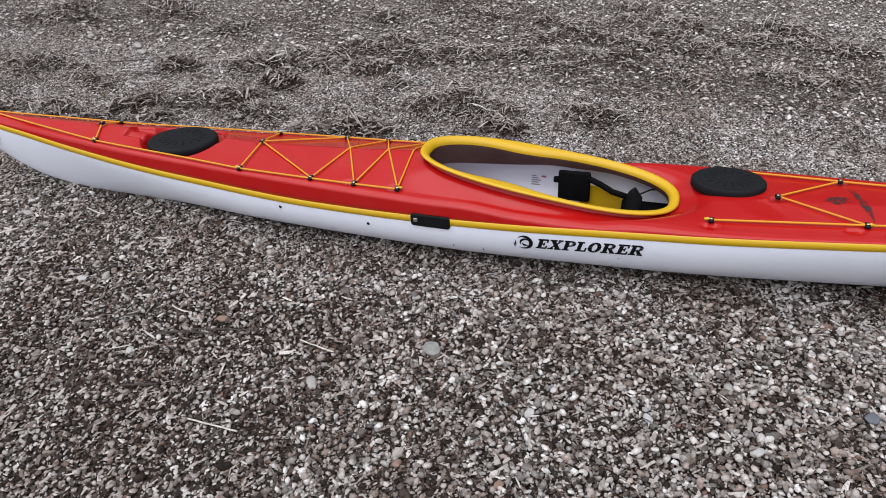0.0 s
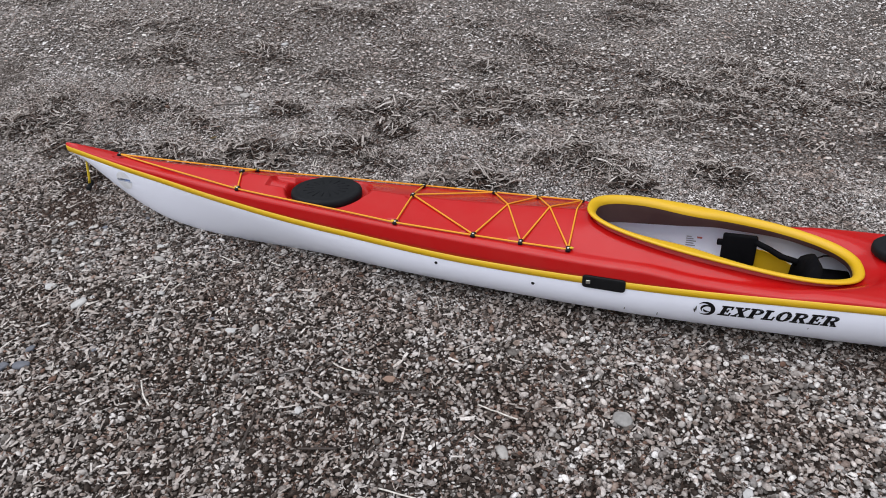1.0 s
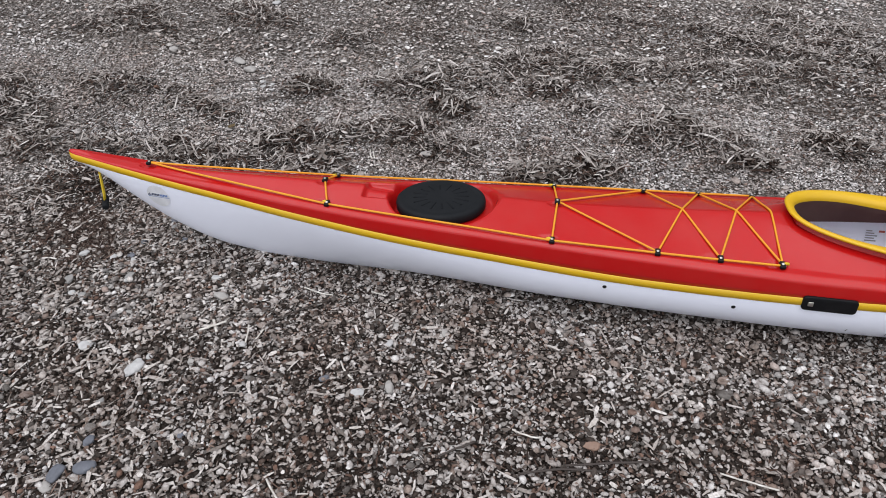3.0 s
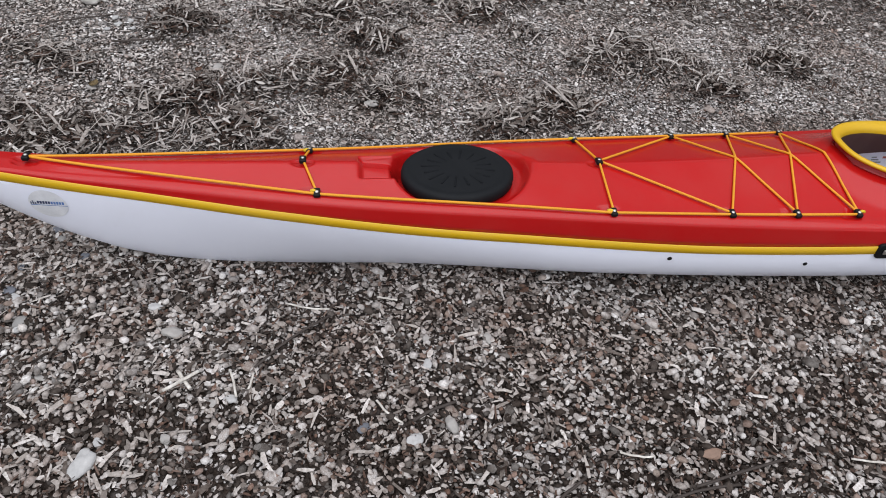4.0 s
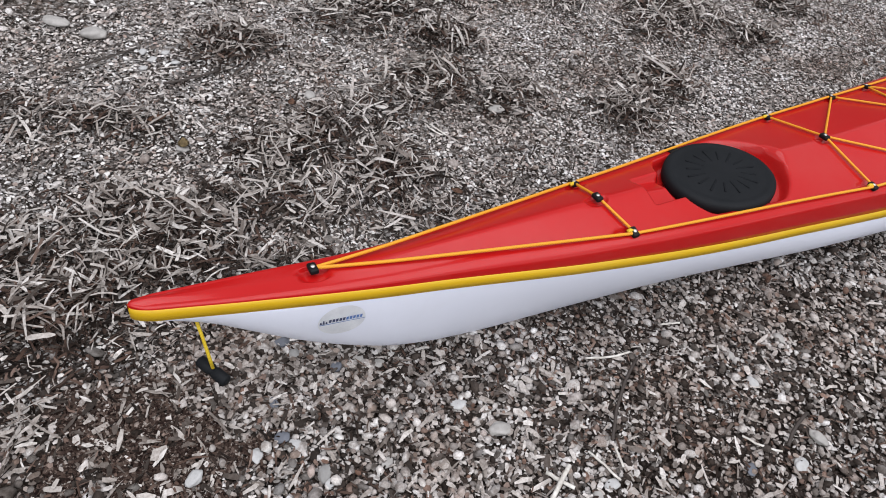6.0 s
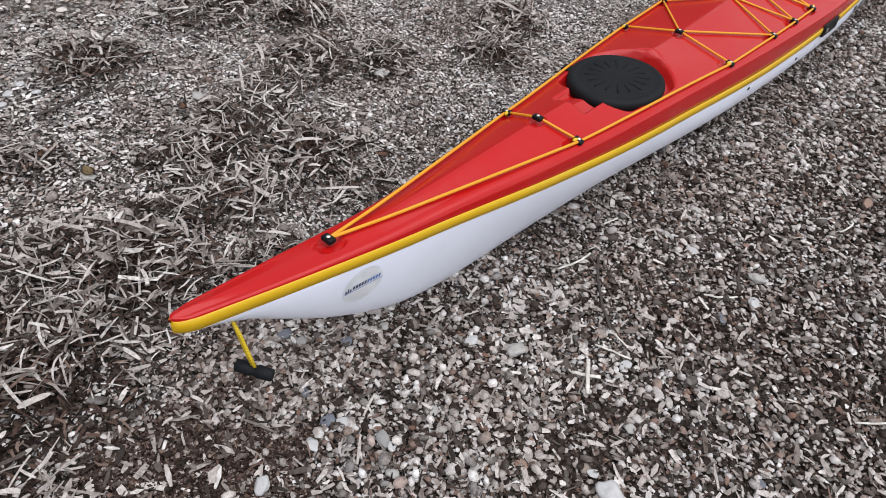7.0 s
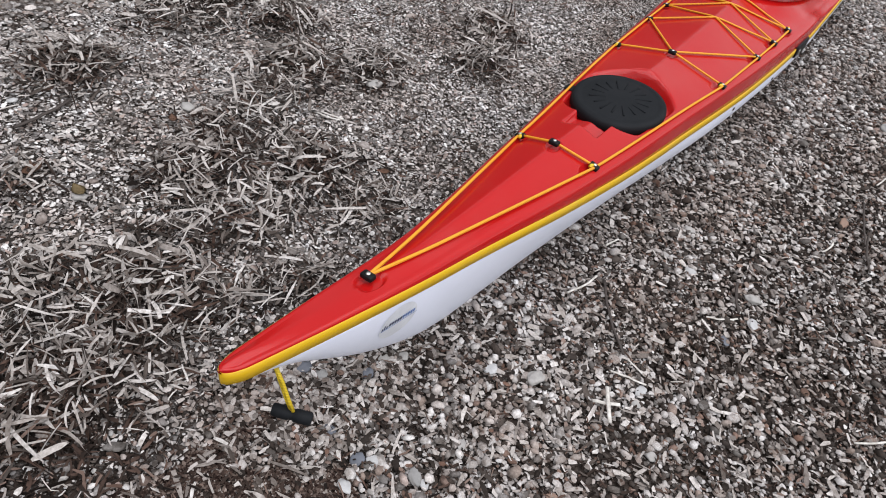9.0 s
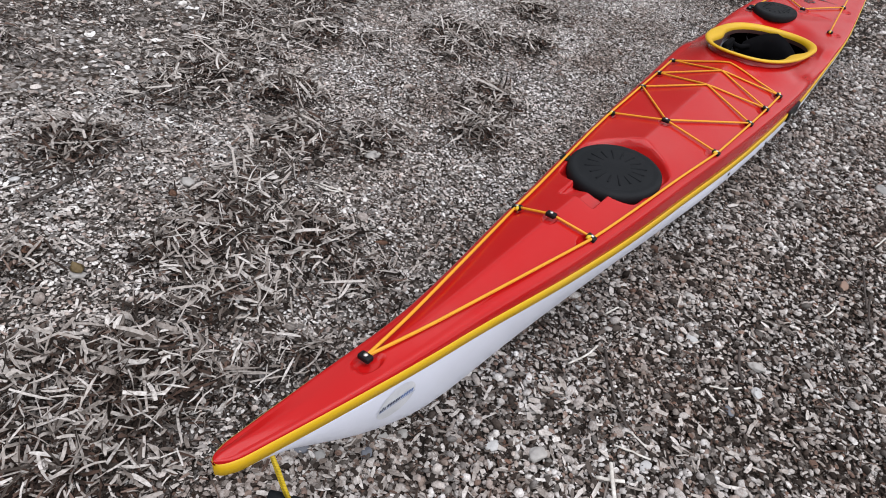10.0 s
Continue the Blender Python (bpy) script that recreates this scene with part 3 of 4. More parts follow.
ring = swoosh(0.0275, -2.3, 4.9, 0.0125) + swoosh(0.0165, 0.4, 3.6, 0.0075) + swoosh(0.010, 2.6, 3.4, 0.0085, 16, (0.002, -0.005)) + swoosh(0.020, 2.5, 1.3, 0.004, 10, (-0.012, -0.004)) + swoosh(0.024, 2.9, 0.9, 0.0035, 10, (-0.012, -0.008))
part("emblem", decal(ring, -0.655, float(seam_z(-0.655)) - 0.040), INK, kayak, "round black printed emblem", smooth=False)

# oval foil sticker near the bow, with bars for its writing
oval = [[(0.043 * r0 * math.cos(a), 0.042 * r0 * math.sin(a)), (0.043 * r1 * math.cos(a), 0.042 * r1 * math.sin(a)), (0.043 * r1 * math.cos(b), 0.042 * r1 * math.sin(b)), (0.043 * r0 * math.cos(b), 0.042 * r0 * math.sin(b))]
        for r0, r1 in ((0.05, 0.4), (0.4, 0.75), (0.75, 1.0)) for a, b in ((2 * math.pi * k / 32, 2 * math.pi * (k + 1) / 32) for k in range(32))]
STICK = (-3.041, 0.225)
sticker = part("sticker", decal(oval, *STICK), SILVER, kayak, "oval silver foil sticker with blue print")
for mat, k0, k1 in ((NAVY, 0, 5), (BLUE, 5, 10)):
    bars = [[(-0.024 + 0.0062 * k, 0.001), (-0.0195 + 0.0062 * k, 0.001), (-0.0187 + 0.0062 * k, 0.0095), (-0.0232 + 0.0062 * k, 0.0095)] for k in range(k0, k1)]
    part("printed_bar", decal(bars, *STICK, out=0.0018), mat, sticker, smooth=False)
peak = [[(-0.040 + 0.005 * k, -0.001), (-0.036 + 0.005 * k, -0.001), (-0.037 + 0.005 * k, 0.006 + 0.004 * (k % 2)), (-0.039 + 0.005 * k, 0.006 + 0.004 * (k % 2))] for k in range(3)]
part("printed_bar", decal(peak, *STICK, out=0.0018), NAVY, sticker, smooth=False)
part("printed_bar", decal([[(-0.040, -0.0045), (0.043, -0.0035), (0.043, -0.0022), (-0.040, -0.0024)]], *STICK, out=0.0018), BLUE, sticker, smooth=False)

# bow toggle on its cord
hang = Vector((-3.278, 0.0, keel_z(-3.278) + 0.004))
grip_at, grip_way = Vector((-3.269, -0.026, 0.168)), Vector((0.49, -0.85, -0.16)).normalized()
turn = grip_way.to_track_quat("Z", "X").to_matrix()
rows = []
for along, r in ((-1.0, 0.004), (-0.985, 0.0085), (-0.93, 0.0108), (-0.5, 0.0115), (-0.14, 0.0112), (-0.09, 0.0095), (0.09, 0.0095), (0.14, 0.0112), (0.5, 0.0115), (0.93, 0.0108), (0.985, 0.0085), (1.0, 0.004)):
    rows.append([grip_at + turn @ Vector((r * math.cos(2 * math.pi * k / 14), r * math.sin(2 * math.pi * k / 14), 0.0325 * along)) for k in range(14)])
bm = skin(rows, close=True)
bm.verts.ensure_lookup_table()
bm.faces.new(bm.verts[:14]), bm.faces.new(bm.verts[-14:])
toggle = part("toggle", bm, RUBBER, kayak, "black grab toggle hanging on a yellow cord")
for lean in (-0.0028, 0.0028):
    part("toggle_cord", tube([hang, hang.lerp(grip_at, 0.35) + Vector((0.001, lean, 0)), hang.lerp(grip_at, 0.7) + Vector((0.001, lean, 0)), grip_at + Vector((0, lean, 0.010))], 0.0031, 8), YCORD, toggle)
part("cord_knot", tube([hang + Vector((0, 0, -0.004)), hang + Vector((0, 0, 0.002)), hang + Vector((0, 0, 0.008))], 0.0062, 8), YCORD, toggle)

# ---- ground ----
SEED = np.random.default_rng(7)


TABLE = SEED.uniform(0, 1, (64, 64))


def cloud(x, y, size):
    """Smooth value noise, 0 to 1, in patches of the given size."""
    out, amp = 0.0, 0.0
    for octave, weight in ((1, 1.0), (2.1, 0.6), (4.3, 0.35)):
        u, v = np.asarray(x) * octave / size + 31.7 * octave, np.asarray(y) * octave / size + 17.3
        i, j = np.floor(u).astype(int), np.floor(v).astype(int)
        a, b = u - i, v - j
        a, b = a * a * (3 - 2 * a), b * b * (3 - 2 * b)
        at = lambda p, q: TABLE[(i + p) % 64, (j + q) % 64]
        out = out + weight * ((at(0, 0) * (1 - a) + at(1, 0) * a) * (1 - b) + (at(0, 1) * (1 - a) + at(1, 1) * a) * b)
        amp += weight
    return out / amp


# drift lines of seagrass: from, to, half width, strength
BANDS = [((-2.54, 3.18), (-1.98, 3.44), 0.15, 0.9), ((-1.98, 3.44), (-1.20, 3.64), 0.13, 1.0), ((-1.20, 3.66), (-0.60, 3.80), 0.11, 0.8), ((-1.10, 3.91), (-0.50, 4.42), 0.12, 0.8), ((0.04, 4.33), (0.69, 4.41), 0.12, 0.8),
         ((-2.96, 2.57), (-2.56, 2.77), 0.10, 1.1), ((-2.39, 2.78), (-2.21, 2.70), 0.13, 1.1), ((-3.21, 2.46), (-2.64, 2.43), 0.10, 1.0), ((-1.44, 2.95), (-1.05, 2.98), 0.12, 0.9), ((-4.28, 3.51), (-3.89, 3.57), 0.13, 0.9),
         ((-4.30, 2.80), (-3.95, 2.47), 0.17, 1.0), ((-3.51, 2.94), (-3.22, 2.80), 0.08, 0.8), ((-3.63, 2.18), (-3.37, 2.32), 0.15, 1.3), ((-0.31, 3.66), (-0.12, 3.51), 0.09, 0.7)]
HEAPS = [(-2.93, 2.60, 0.12, 1.2), (-2.92, 3.07, 0.12, 1.1), (-2.40, 2.79, 0.14, 1.1), (-2.37, 3.21, 0.12, 0.9), (-1.28, 3.05, 0.12, 1.0), (-0.98, 2.80, 0.10, 0.9), (-1.64, 2.61, 0.12, 1.1), (-1.85, 2.51, 0.10, 1.0),
         (-0.60, 3.02, 0.12, 0.9), (-3.22, 2.44, 0.11, 0.9), (-2.70, 2.50, 0.10, 0.8), (-1.84, 3.28, 0.11, 0.9), (-2.14, 3.29, 0.10, 0.9), (-1.66, 3.14, 0.10, 0.7), (-2.25, 3.01, 0.10, 0.9), (-4.27, 2.58, 0.16, 1.0),
         (-4.00, 3.58, 0.16, 1.0), (-2.86, 3.58, 0.13, 1.0), (-1.77, 3.65, 0.12, 1.0), (-2.00, 3.51, 0.12, 0.9), (-0.82, 3.51, 0.12, 0.9), (-0.57, 4.64, 0.15, 0.8), (-0.33, 4.18, 0.15, 0.9), (-0.76, 4.04, 0.13, 0.9)]
HEAPS += [(-0.13, 4.02, 0.13, 0.9), (0.29, 4.64, 0.15, 0.8), (0.64, 4.37, 0.15, 0.8), (-3.85, 2.96, 0.13, 0.9), (-3.62, 2.45, 0.12, 1.0), (-3.01, 2.24, 0.09, 0.7), (-2.68, 2.30, 0.09, 0.9), (-3.36, 2.52, 0.10, 0.8),
         (-3.27, 2.36, 0.12, 1.0), (-3.54, 2.27, 0.13, 1.3), (-3.43, 2.29, 0.12, 1.2), (-3.16, 2.29, 0.09, 0.8)]
HEAPS += [(SEED.uniform(-6.2, 0.9), SEED.uniform(3.7, 5.9), SEED.uniform(0.10, 0.22), SEED.uniform(0.5, 0.9)) for _ in range(36)]


def pile(x, y):
    """Height of the heaped seagrass, 0 to about 1.2, ragged at the edges."""
    x, y = np.asarray(x, float), np.asarray(y, float)
    d = np.zeros_like(x)
    for (ax, ay), (bx, by), w, s in BANDS:
        long = math.hypot(bx - ax, by - ay)
        t = np.clip(((x - ax) * (bx - ax) + (y - ay) * (by - ay)) / long ** 2, 0, 1)
        d = np.maximum(d, 0.72 * s * np.exp(-((x - ax - t * (bx - ax)) ** 2 + (y - ay - t * (by - ay)) ** 2) / w ** 2))
    for cx, cy, r, s in HEAPS:
        d = np.maximum(d, s * np.exp(-(((x - cx) / (1.25 * r)) ** 2 + ((y - cy) / (0.85 * r)) ** 2)))
    return np.clip(d * (0.05 + 1.9 * cloud(x, y, 0.13)), 0, 1.25) * np.clip((np.abs(y - AXIS_Y) - 0.05) * 6 + (x < -3.38), 0, 1)


def bumps(x, y):
    return 0.010 * np.sin(1.7 * x + 0.6 * y) * np.cos(1.3 * y - 0.5) + 0.006 * np.sin(4.1 * x - 2.2 * y + 1.0) + 0.004 * np.sin(9.0 * x + 7.0 * y)


def ground_z(x, y):
    x, y = np.asarray(x, float), np.asarray(y, float)
    far = np.clip((np.hypot(x + 1.5, y - 2.0) - 1.2) / 1.5, 0, 1)
    u, v = np.clip(x, -4.6, 1.2) + 1.5, np.clip(y, 0.2, 4.6) - 2.0
    return -0.016 - 0.0133 * u - 0.0071 * v - 0.035 * u * v + bumps(x, y) * (0.25 + far) + 0.030 * pile(x, y)


gx = np.array([-90, -40, -18, -10] + spaced(-7.5, 3.5, 0.05) + [6, 14, 40, 90])
gy = np.array([-90, -40, -14, -5, -2] + spaced(-0.5, 7.5, 0.05) + [10, 18, 40, 90])
wide, deep = np.meshgrid(gx, gy, indexing="ij")
high = ground_z(wide, deep)
ground = part("ground", skin([list(zip(a, b, c)) for a, b, c in zip(wide.tolist(), deep.tolist(), high.tolist())]), SHINGLE)
tagged(ground, "grey shingle beach of small mixed pebbles", "beach", kind="structure")

# unseen ring of far hills, added to close the horizon and darken deck reflections
bm = bmesh.new()
low, high = [], []
for k in range(72):
    a = 2 * math.pi * k / 72
    up = 5 + 42 * (0.5 + 0.5 * math.sin(a + 0.1)) ** 2 + 1.5 * math.sin(5 * a) + 0.8 * math.sin(11 * a + 1)
    low.append(bm.verts.new((88 * math.cos(a), 88 * math.sin(a), -1)))
    high.append(bm.verts.new((92 * math.cos(a), 92 * math.sin(a), max(up, 1.0))))
for k in range(72):
    bm.faces.new((low[k], low[(k + 1) % 72], high[(k + 1) % 72], high[k]))
UNSEEN_HILL = material("unseen_hill", (0.07, 0.085, 0.075), 0.95, build=plastic((0.16, 0.17, 0.15), (0.4, 0.7), 0.6, 0.06, 0.0))
tagged(part("backdrop", bm, UNSEEN_HILL), "unseen grey-green hills added to darken reflections in the deck", "hills", kind="structure")

# ---- cockpit fittings ----
# oversized black pan, which also stands in for shade on the cockpit floor
seat = part("seat_pan", block((0.44, 0.34, 0.02), (-0.37, 0.0, 0.035), 0.008), FOAM, kayak, "black padded seat")
part("seat_tail", block((0.15, 0.30, 0.024), (-0.272, 0.0, 0.098), 0.008), FOAM, kayak, "black padded seat tail")
for side in (-1, 1):
    bm = bmesh.new()
    prof = [(-0.535, 0.05), (-0.535, 0.150), (-0.475, 0.145), (-0.415, 0.125), (-0.37, 0.095), (-0.34, 0.05)]
    a = [bm.verts.new((x, side * 0.150, z)) for x, z in prof]
    b = [bm.verts.new((x, side * 0.157, z)) for x, z in prof]
    bm.faces.new(a), bm.faces.new(b[::-1])
    for k in range(len(prof)):
        bm.faces.new((a[k], a[(k + 1) % len(prof)], b[(k + 1) % len(prof)], b[k]))
    part("seat_side", bm, YELLOW, kayak, "yellow plastic seat side", smooth=False)
    part("hip_pad", block((0.115, 0.022, 0.115), (-0.558, side * 0.138, 0.148), 0.008), FOAM, kayak, "black foam hip pad")
    part("pad_tab", block((0.02, 0.016, 0.022), (-0.623, side * 0.138, 0.168), 0.005), FOAM, kayak)
    part("back_strap", tube([(-0.51, side * 0.135, 0.185), (-0.46, side * 0.13, 0.165), (-0.42, side * 0.115, 0.15), (-0.37, side * 0.09, 0.15)], 0.011, 8), FOAM, kayak)
    part("back_cord", tube([(-0.34, side * 0.10, 0.15), (-0.29, side * 0.13, 0.165), (-0.25, side * 0.13, 0.17)], 0.003, 6), BLACK, kayak)
rows = []
for k in range(9):
    y = -0.12 + 0.03 * k
    x = -0.335 - 1.8 * y * y
    top = 0.226 - 2.0 * abs(y) ** 1.6
    rows.append([(x, y, 0.07), (x - 0.026, y, 0.08), (x - 0.024, y, top - 0.04), (x, y, top), (x + 0.024, y, top - 0.035), (x + 0.026, y, 0.08)])
bm = skin(rows, close=True)
part("backrest", bm, FOAM, kayak, "black padded backrest")
# black rubbed smear on the rear deck
def smear(tree, b):
    k = ramp(tree, noise_at(tree, 70, 5, 0.7), [(0.36, (0.05, 0.05, 0.05)), (0.62, (0.9, 0.9, 0.9))])
    tree.links.new(k, b.inputs["Alpha"])


SMEAR = material("black_smear", (0.03, 0.02, 0.022), 0.5, build=smear)
for cx, cy, ra, rb, way in ((0.268, 0.018, 0.038, 0.024, 0.1), (0.334, 0.008, 0.095, 0.011, 1.75), (0.262, -0.004, 0.014, 0.010, 0.0)):
    rows = []
    for r in (0.04, 0.3, 0.55, 0.8, 1.0):
        row = []
        for k in range(48):
            a = 2 * math.pi * k / 48
            u = r * (1 + 0.55 * noise.noise(Vector((3 * math.cos(a) + 9 * cx, 3 * math.sin(a), 4.0))) * r)
            p, q = u * ra * math.cos(a), u * rb * math.sin(a)
            x, y = cx + p * math.cos(way) - q * math.sin(way), cy + p * math.sin(way) + q * math.cos(way)
            row.append((x, y, deck_z(x, y) + 0.0012))
        rows.append(row)
    part("scuff", skin(rows, close=True), SMEAR, kayak, "black rubbed smear on the red deck")
# bulkheads before and behind the cockpit; the rear one's black stands in for shade
for x in (-1.95, -0.16):
    half = hull_half(x, 20)
    bm = bmesh.new()
    top = [(y, deck_z(x, y) - 0.006) for y in (0.0, 0.5 * edge_w(x), 0.95 * edge_w(x))]
    ring = [(0.985 * y, z + 0.002) for y, z in half] + [(y, z) for y, z in top[::-1]]
    ring = [(y, z) for y, z in ring] + [(-y, z) for y, z in ring[::-1][1:-1]]
    bm.faces.new([bm.verts.new((x, y, z)) for y, z in ring])
    bmesh.ops.solidify(bm, geom=bm.faces[:], thickness=0.006)
    part("bulkhead", bm, FOAM if x > -1 else WHITE, kayak, smooth=False)
# printed notice inside the far wall, as bars
note = []
for row, (u0, u1) in enumerate(((-0.03, -0.012), (-0.03, -0.004), (-0.03, 0.006), (-0.03, -0.002), (-0.03, 0.004))):
    note.append([(u0, 0.022 - 0.008 * row), (u1, 0.022 - 0.008 * row), (u1, 0.026 - 0.008 * row), (u0, 0.026 - 0.008 * row)])
part("notice_bar", decal(note, -0.705, 0.100, 1, -0.0062), PRINT, kayak, smooth=False)
part("notice_bar", decal([[(0.008, 0.020), (0.026, 0.020), (0.026, 0.027), (0.008, 0.027)]], -0.705, 0.100, 1, -0.0062), REDPRINT, kayak, smooth=False)


# a slight sideways set of bow and stern
side_set = curve_at([-3.371, -3.2, -2.9, -2.4, -1.9, -1.4, -0.8, -0.2, 0.1, 0.6, 1.1, 1.87], [-0.002, -0.0103, -0.0212, -0.0198, -0.0088, -0.006, 0.005, 0.006, 0.003, -0.005, -0.005, 0.0])
for ob in kayak.children_recursive:
    for v in ob.data.vertices:
        v.co.y += float(side_set(v.co.x))


# ---- loose shingle ----
def hull_clear(x, y, h):
    """True where a stone of height h stays clear of the hull."""
    yl, e = np.abs(y - AXIS_Y), fullness(x)
    zs, zk = seam_z(x), keel_z(x)
    level = np.clip(ground_z(x, y) + 0.018 + 0.105 * (y - AXIS_Y), zk + 0.002, zs)
    half = half_w(x) * (1 - ((zs - level) / (zs - zk)) ** e) ** (1 / e)
    return (zk > 0.03) | (yl > half + 0.001)


bm = bmesh.new()
bmesh.ops.create_icosphere(bm, subdivisions=1, radius=1)
ICO_V = np.array([v.co[:] for v in bm.verts])
ICO_F = np.array([[v.index for v in f.verts] for f in bm.faces])
bm.free()
bm = bmesh.new()
bmesh.ops.create_icosphere(bm, subdivisions=2, radius=1)
ICO2_V = np.array([v.co[:] for v in bm.verts])
ICO2_F = np.array([[v.index for v in f.verts] for f in bm.faces])
bm.free()


def mesh_from(name, verts, faces, mat, smooth=True):
    """One mesh from arrays: faces all of one size."""
    me = bpy.data.meshes.new(name)
    n, per = len(faces), faces.shape[1]
    me.vertices.add(len(verts)), me.loops.add(n * per), me.polygons.add(n)
    me.vertices.foreach_set("co", np.ascontiguousarray(verts, np.float32).ravel())
    me.loops.foreach_set("vertex_index", np.ascontiguousarray(faces, np.int32).ravel())
    me.polygons.foreach_set("loop_start", np.arange(n, dtype=np.int32) * per)
    me.polygons.foreach_set("use_smooth", np.full(n, smooth))
    me.update(calc_edges=True)
    me.materials.append(mat)
    return new(name, me)


def turned(n, tilt):
    """n turns: a spin about z and a lean of some degrees."""
    a, b, c = SEED.uniform(0, 2 * np.pi, n), SEED.normal(0, 1, n) * np.radians(tilt), SEED.normal(0, 1, n) * np.radians(tilt)
    ca, sa, cb, sb, cc, sc = np.cos(a), np.sin(a), np.cos(b), np.sin(b), np.cos(c), np.sin(c)
    one, nil = np.ones(n), np.zeros(n)
    rz = np.array([[ca, -sa, nil], [sa, ca, nil], [nil, nil, one]]).transpose(2, 0, 1)
    rx = np.array([[one, nil, nil], [nil, cb, -sb], [nil, sb, cb]]).transpose(2, 0, 1)
    ry = np.array([[cc, nil, sc], [nil, one, nil], [-sc, nil, cc]]).transpose(2, 0, 1)
    return rx @ ry @ rz


def stones(name, x, y, size, lift, ball=None):
    bv, bf = ball or (ICO_V, ICO_F)
    n = len(x)
    jag = 1 + SEED.normal(0, 0.08 if len(bv) > 6 else 0.13, (n, len(bv), 1))
    v = bv[None] * jag
    flat = (0.9, 1.5, 0.65, 1.0, 0.35, 0.7) if len(bv) > 6 else (0.9, 1.8, 0.55, 1.0, 0.25, 0.6)
    shape = np.stack([size * SEED.uniform(flat[0], flat[1], n), size * SEED.uniform(flat[2], flat[3], n), size * SEED.uniform(flat[4], flat[5], n)], 1) / 2
    v = (v * shape[:, None]) @ turned(n, 14).transpose(0, 2, 1)
    z = ground_z(x, y) + lift
    v += np.stack([x, y, z], 1)[:, None]
    f = (bf[None] + len(bv) * np.arange(n)[:, None, None]).reshape(-1, 3)
    return mesh_from(name, v.reshape(-1, 3), f, PEBBLES, len(bv) > 6)


def cut(ball, below):
    """Leaves off the underside, which lies in the ground."""
    v, f = ball
    return v, f[v[f].mean(1)[:, 2] > below]


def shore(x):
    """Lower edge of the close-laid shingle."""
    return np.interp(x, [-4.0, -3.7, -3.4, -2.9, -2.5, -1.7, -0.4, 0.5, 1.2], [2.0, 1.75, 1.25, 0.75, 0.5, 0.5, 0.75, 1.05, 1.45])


def rotten(x, y):
    """Where the drift before the bow is old and dark."""
    return np.exp(-(((x + 3.58) / 0.20) ** 2) - ((y - 2.23) / 0.16) ** 2)


def weed(x, y):
    """How thickly the dry seagrass lies."""
    loose = 0.10 * np.clip(cloud(x, y, 0.5) * 2.6 - 0.55, 0, 1.3) * np.where(y > AXIS_Y, 1.5, 0.45)
    return 1.15 * np.clip((pile(x, y) - 0.24) * 2.6, 0, 1.0) + loose + 0.035


def scatter(n, x0, x1, y0, y1):
    return SEED.uniform(x0, x1, n), SEED.uniform(y0, y1, n)


OCT = (np.array([(1, 0, 0), (-1, 0, 0), (0, 1, 0), (0, -1, 0), (0, 0, 1), (0, 0, -1)], float), np.array([(0, 2, 4), (2, 1, 4), (1, 3, 4), (3, 0, 4), (2, 0, 5), (1, 2, 5), (3, 1, 5), (0, 3, 5)]))


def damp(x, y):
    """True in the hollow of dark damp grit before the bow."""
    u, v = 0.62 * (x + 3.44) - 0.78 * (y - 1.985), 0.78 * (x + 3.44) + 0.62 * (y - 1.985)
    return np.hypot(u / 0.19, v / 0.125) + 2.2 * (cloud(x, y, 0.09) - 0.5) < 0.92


def shingle_field(name, n, area, lo, hi, label, lift, weed_keep=0.35, ball=None, mat=None):
    x, y = scatter(n, *area)
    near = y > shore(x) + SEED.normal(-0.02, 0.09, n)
    x, y = x[near], y[near]
    n = len(x)
    size = np.clip(SEED.lognormal(np.log(lo), 0.36, n), lo * 0.6, hi)
    keep = hull_clear(x, y, size) & (SEED.uniform(0, 1, n) > (1 - weed_keep) * np.clip(weed(x, y), 0, 1))
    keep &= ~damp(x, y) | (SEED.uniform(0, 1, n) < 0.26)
    x, y, size = x[keep], y[keep], size[keep]
    ob = stones(name, x, y, size, lift * size + SEED.uniform(0, 0.008, len(x)) * (size / 0.011), ball)
    ob.data.materials[0] = mat or PEBBLES
    tagged(ob, label, "pebbles", kind="stuff")


DOME = (np.array([(math.cos(k * math.pi / 3), math.sin(k * math.pi / 3), -0.15) for k in range(6)] + [(0.0, 0.0, 0.85)]), np.array([(k, (k + 1) % 6, 6) for k in range(6)]))
BALL, CHIP = cut((ICO_V, ICO_F), -0.55), DOME
shingle_field("pebbles", 64000, (-4.0, 0.7, 0.5, 2.10), 0.0098, 0.026, "small rounded grey and beige beach pebbles", 0.26, 0.35, BALL)
shingle_field("pebbles", 56000, (-4.0, 0.7, 0.5, 2.10), 0.0092, 0.015, "gritty stone chips between the beach pebbles", 0.40, 0.6, CHIP)
shingle_field("pebbles", 96000, (-4.8, 0.9, 2.05, 3.3), 0.0072, 0.014, "fine grey beach gravel with angular chips", 0.28, 0.35, CHIP, PALE_GRAVEL)
shingle_field("pebbles", 52000, (-7.4, 1.2, 3.25, 6.8), 0.0130, 0.026, "fine grey beach gravel with angular chips", 0.28, 0.3, CHIP, PALE_GRAVEL)
shingle_field("pebbles", 9000, (0.6, 2.2, 1.45, 2.5), 0.0130, 0.026, "coarser grey beach gravel beside the stern", 0.28, 0.3, CHIP)
shingle_field("pebbles", 66000, (-4.2, 0.8, 2.0, 3.35), 0.0056, 0.010, "pale fine beach grit between weed heaps", 0.8, 0.35, CHIP, PALE_GRAVEL)
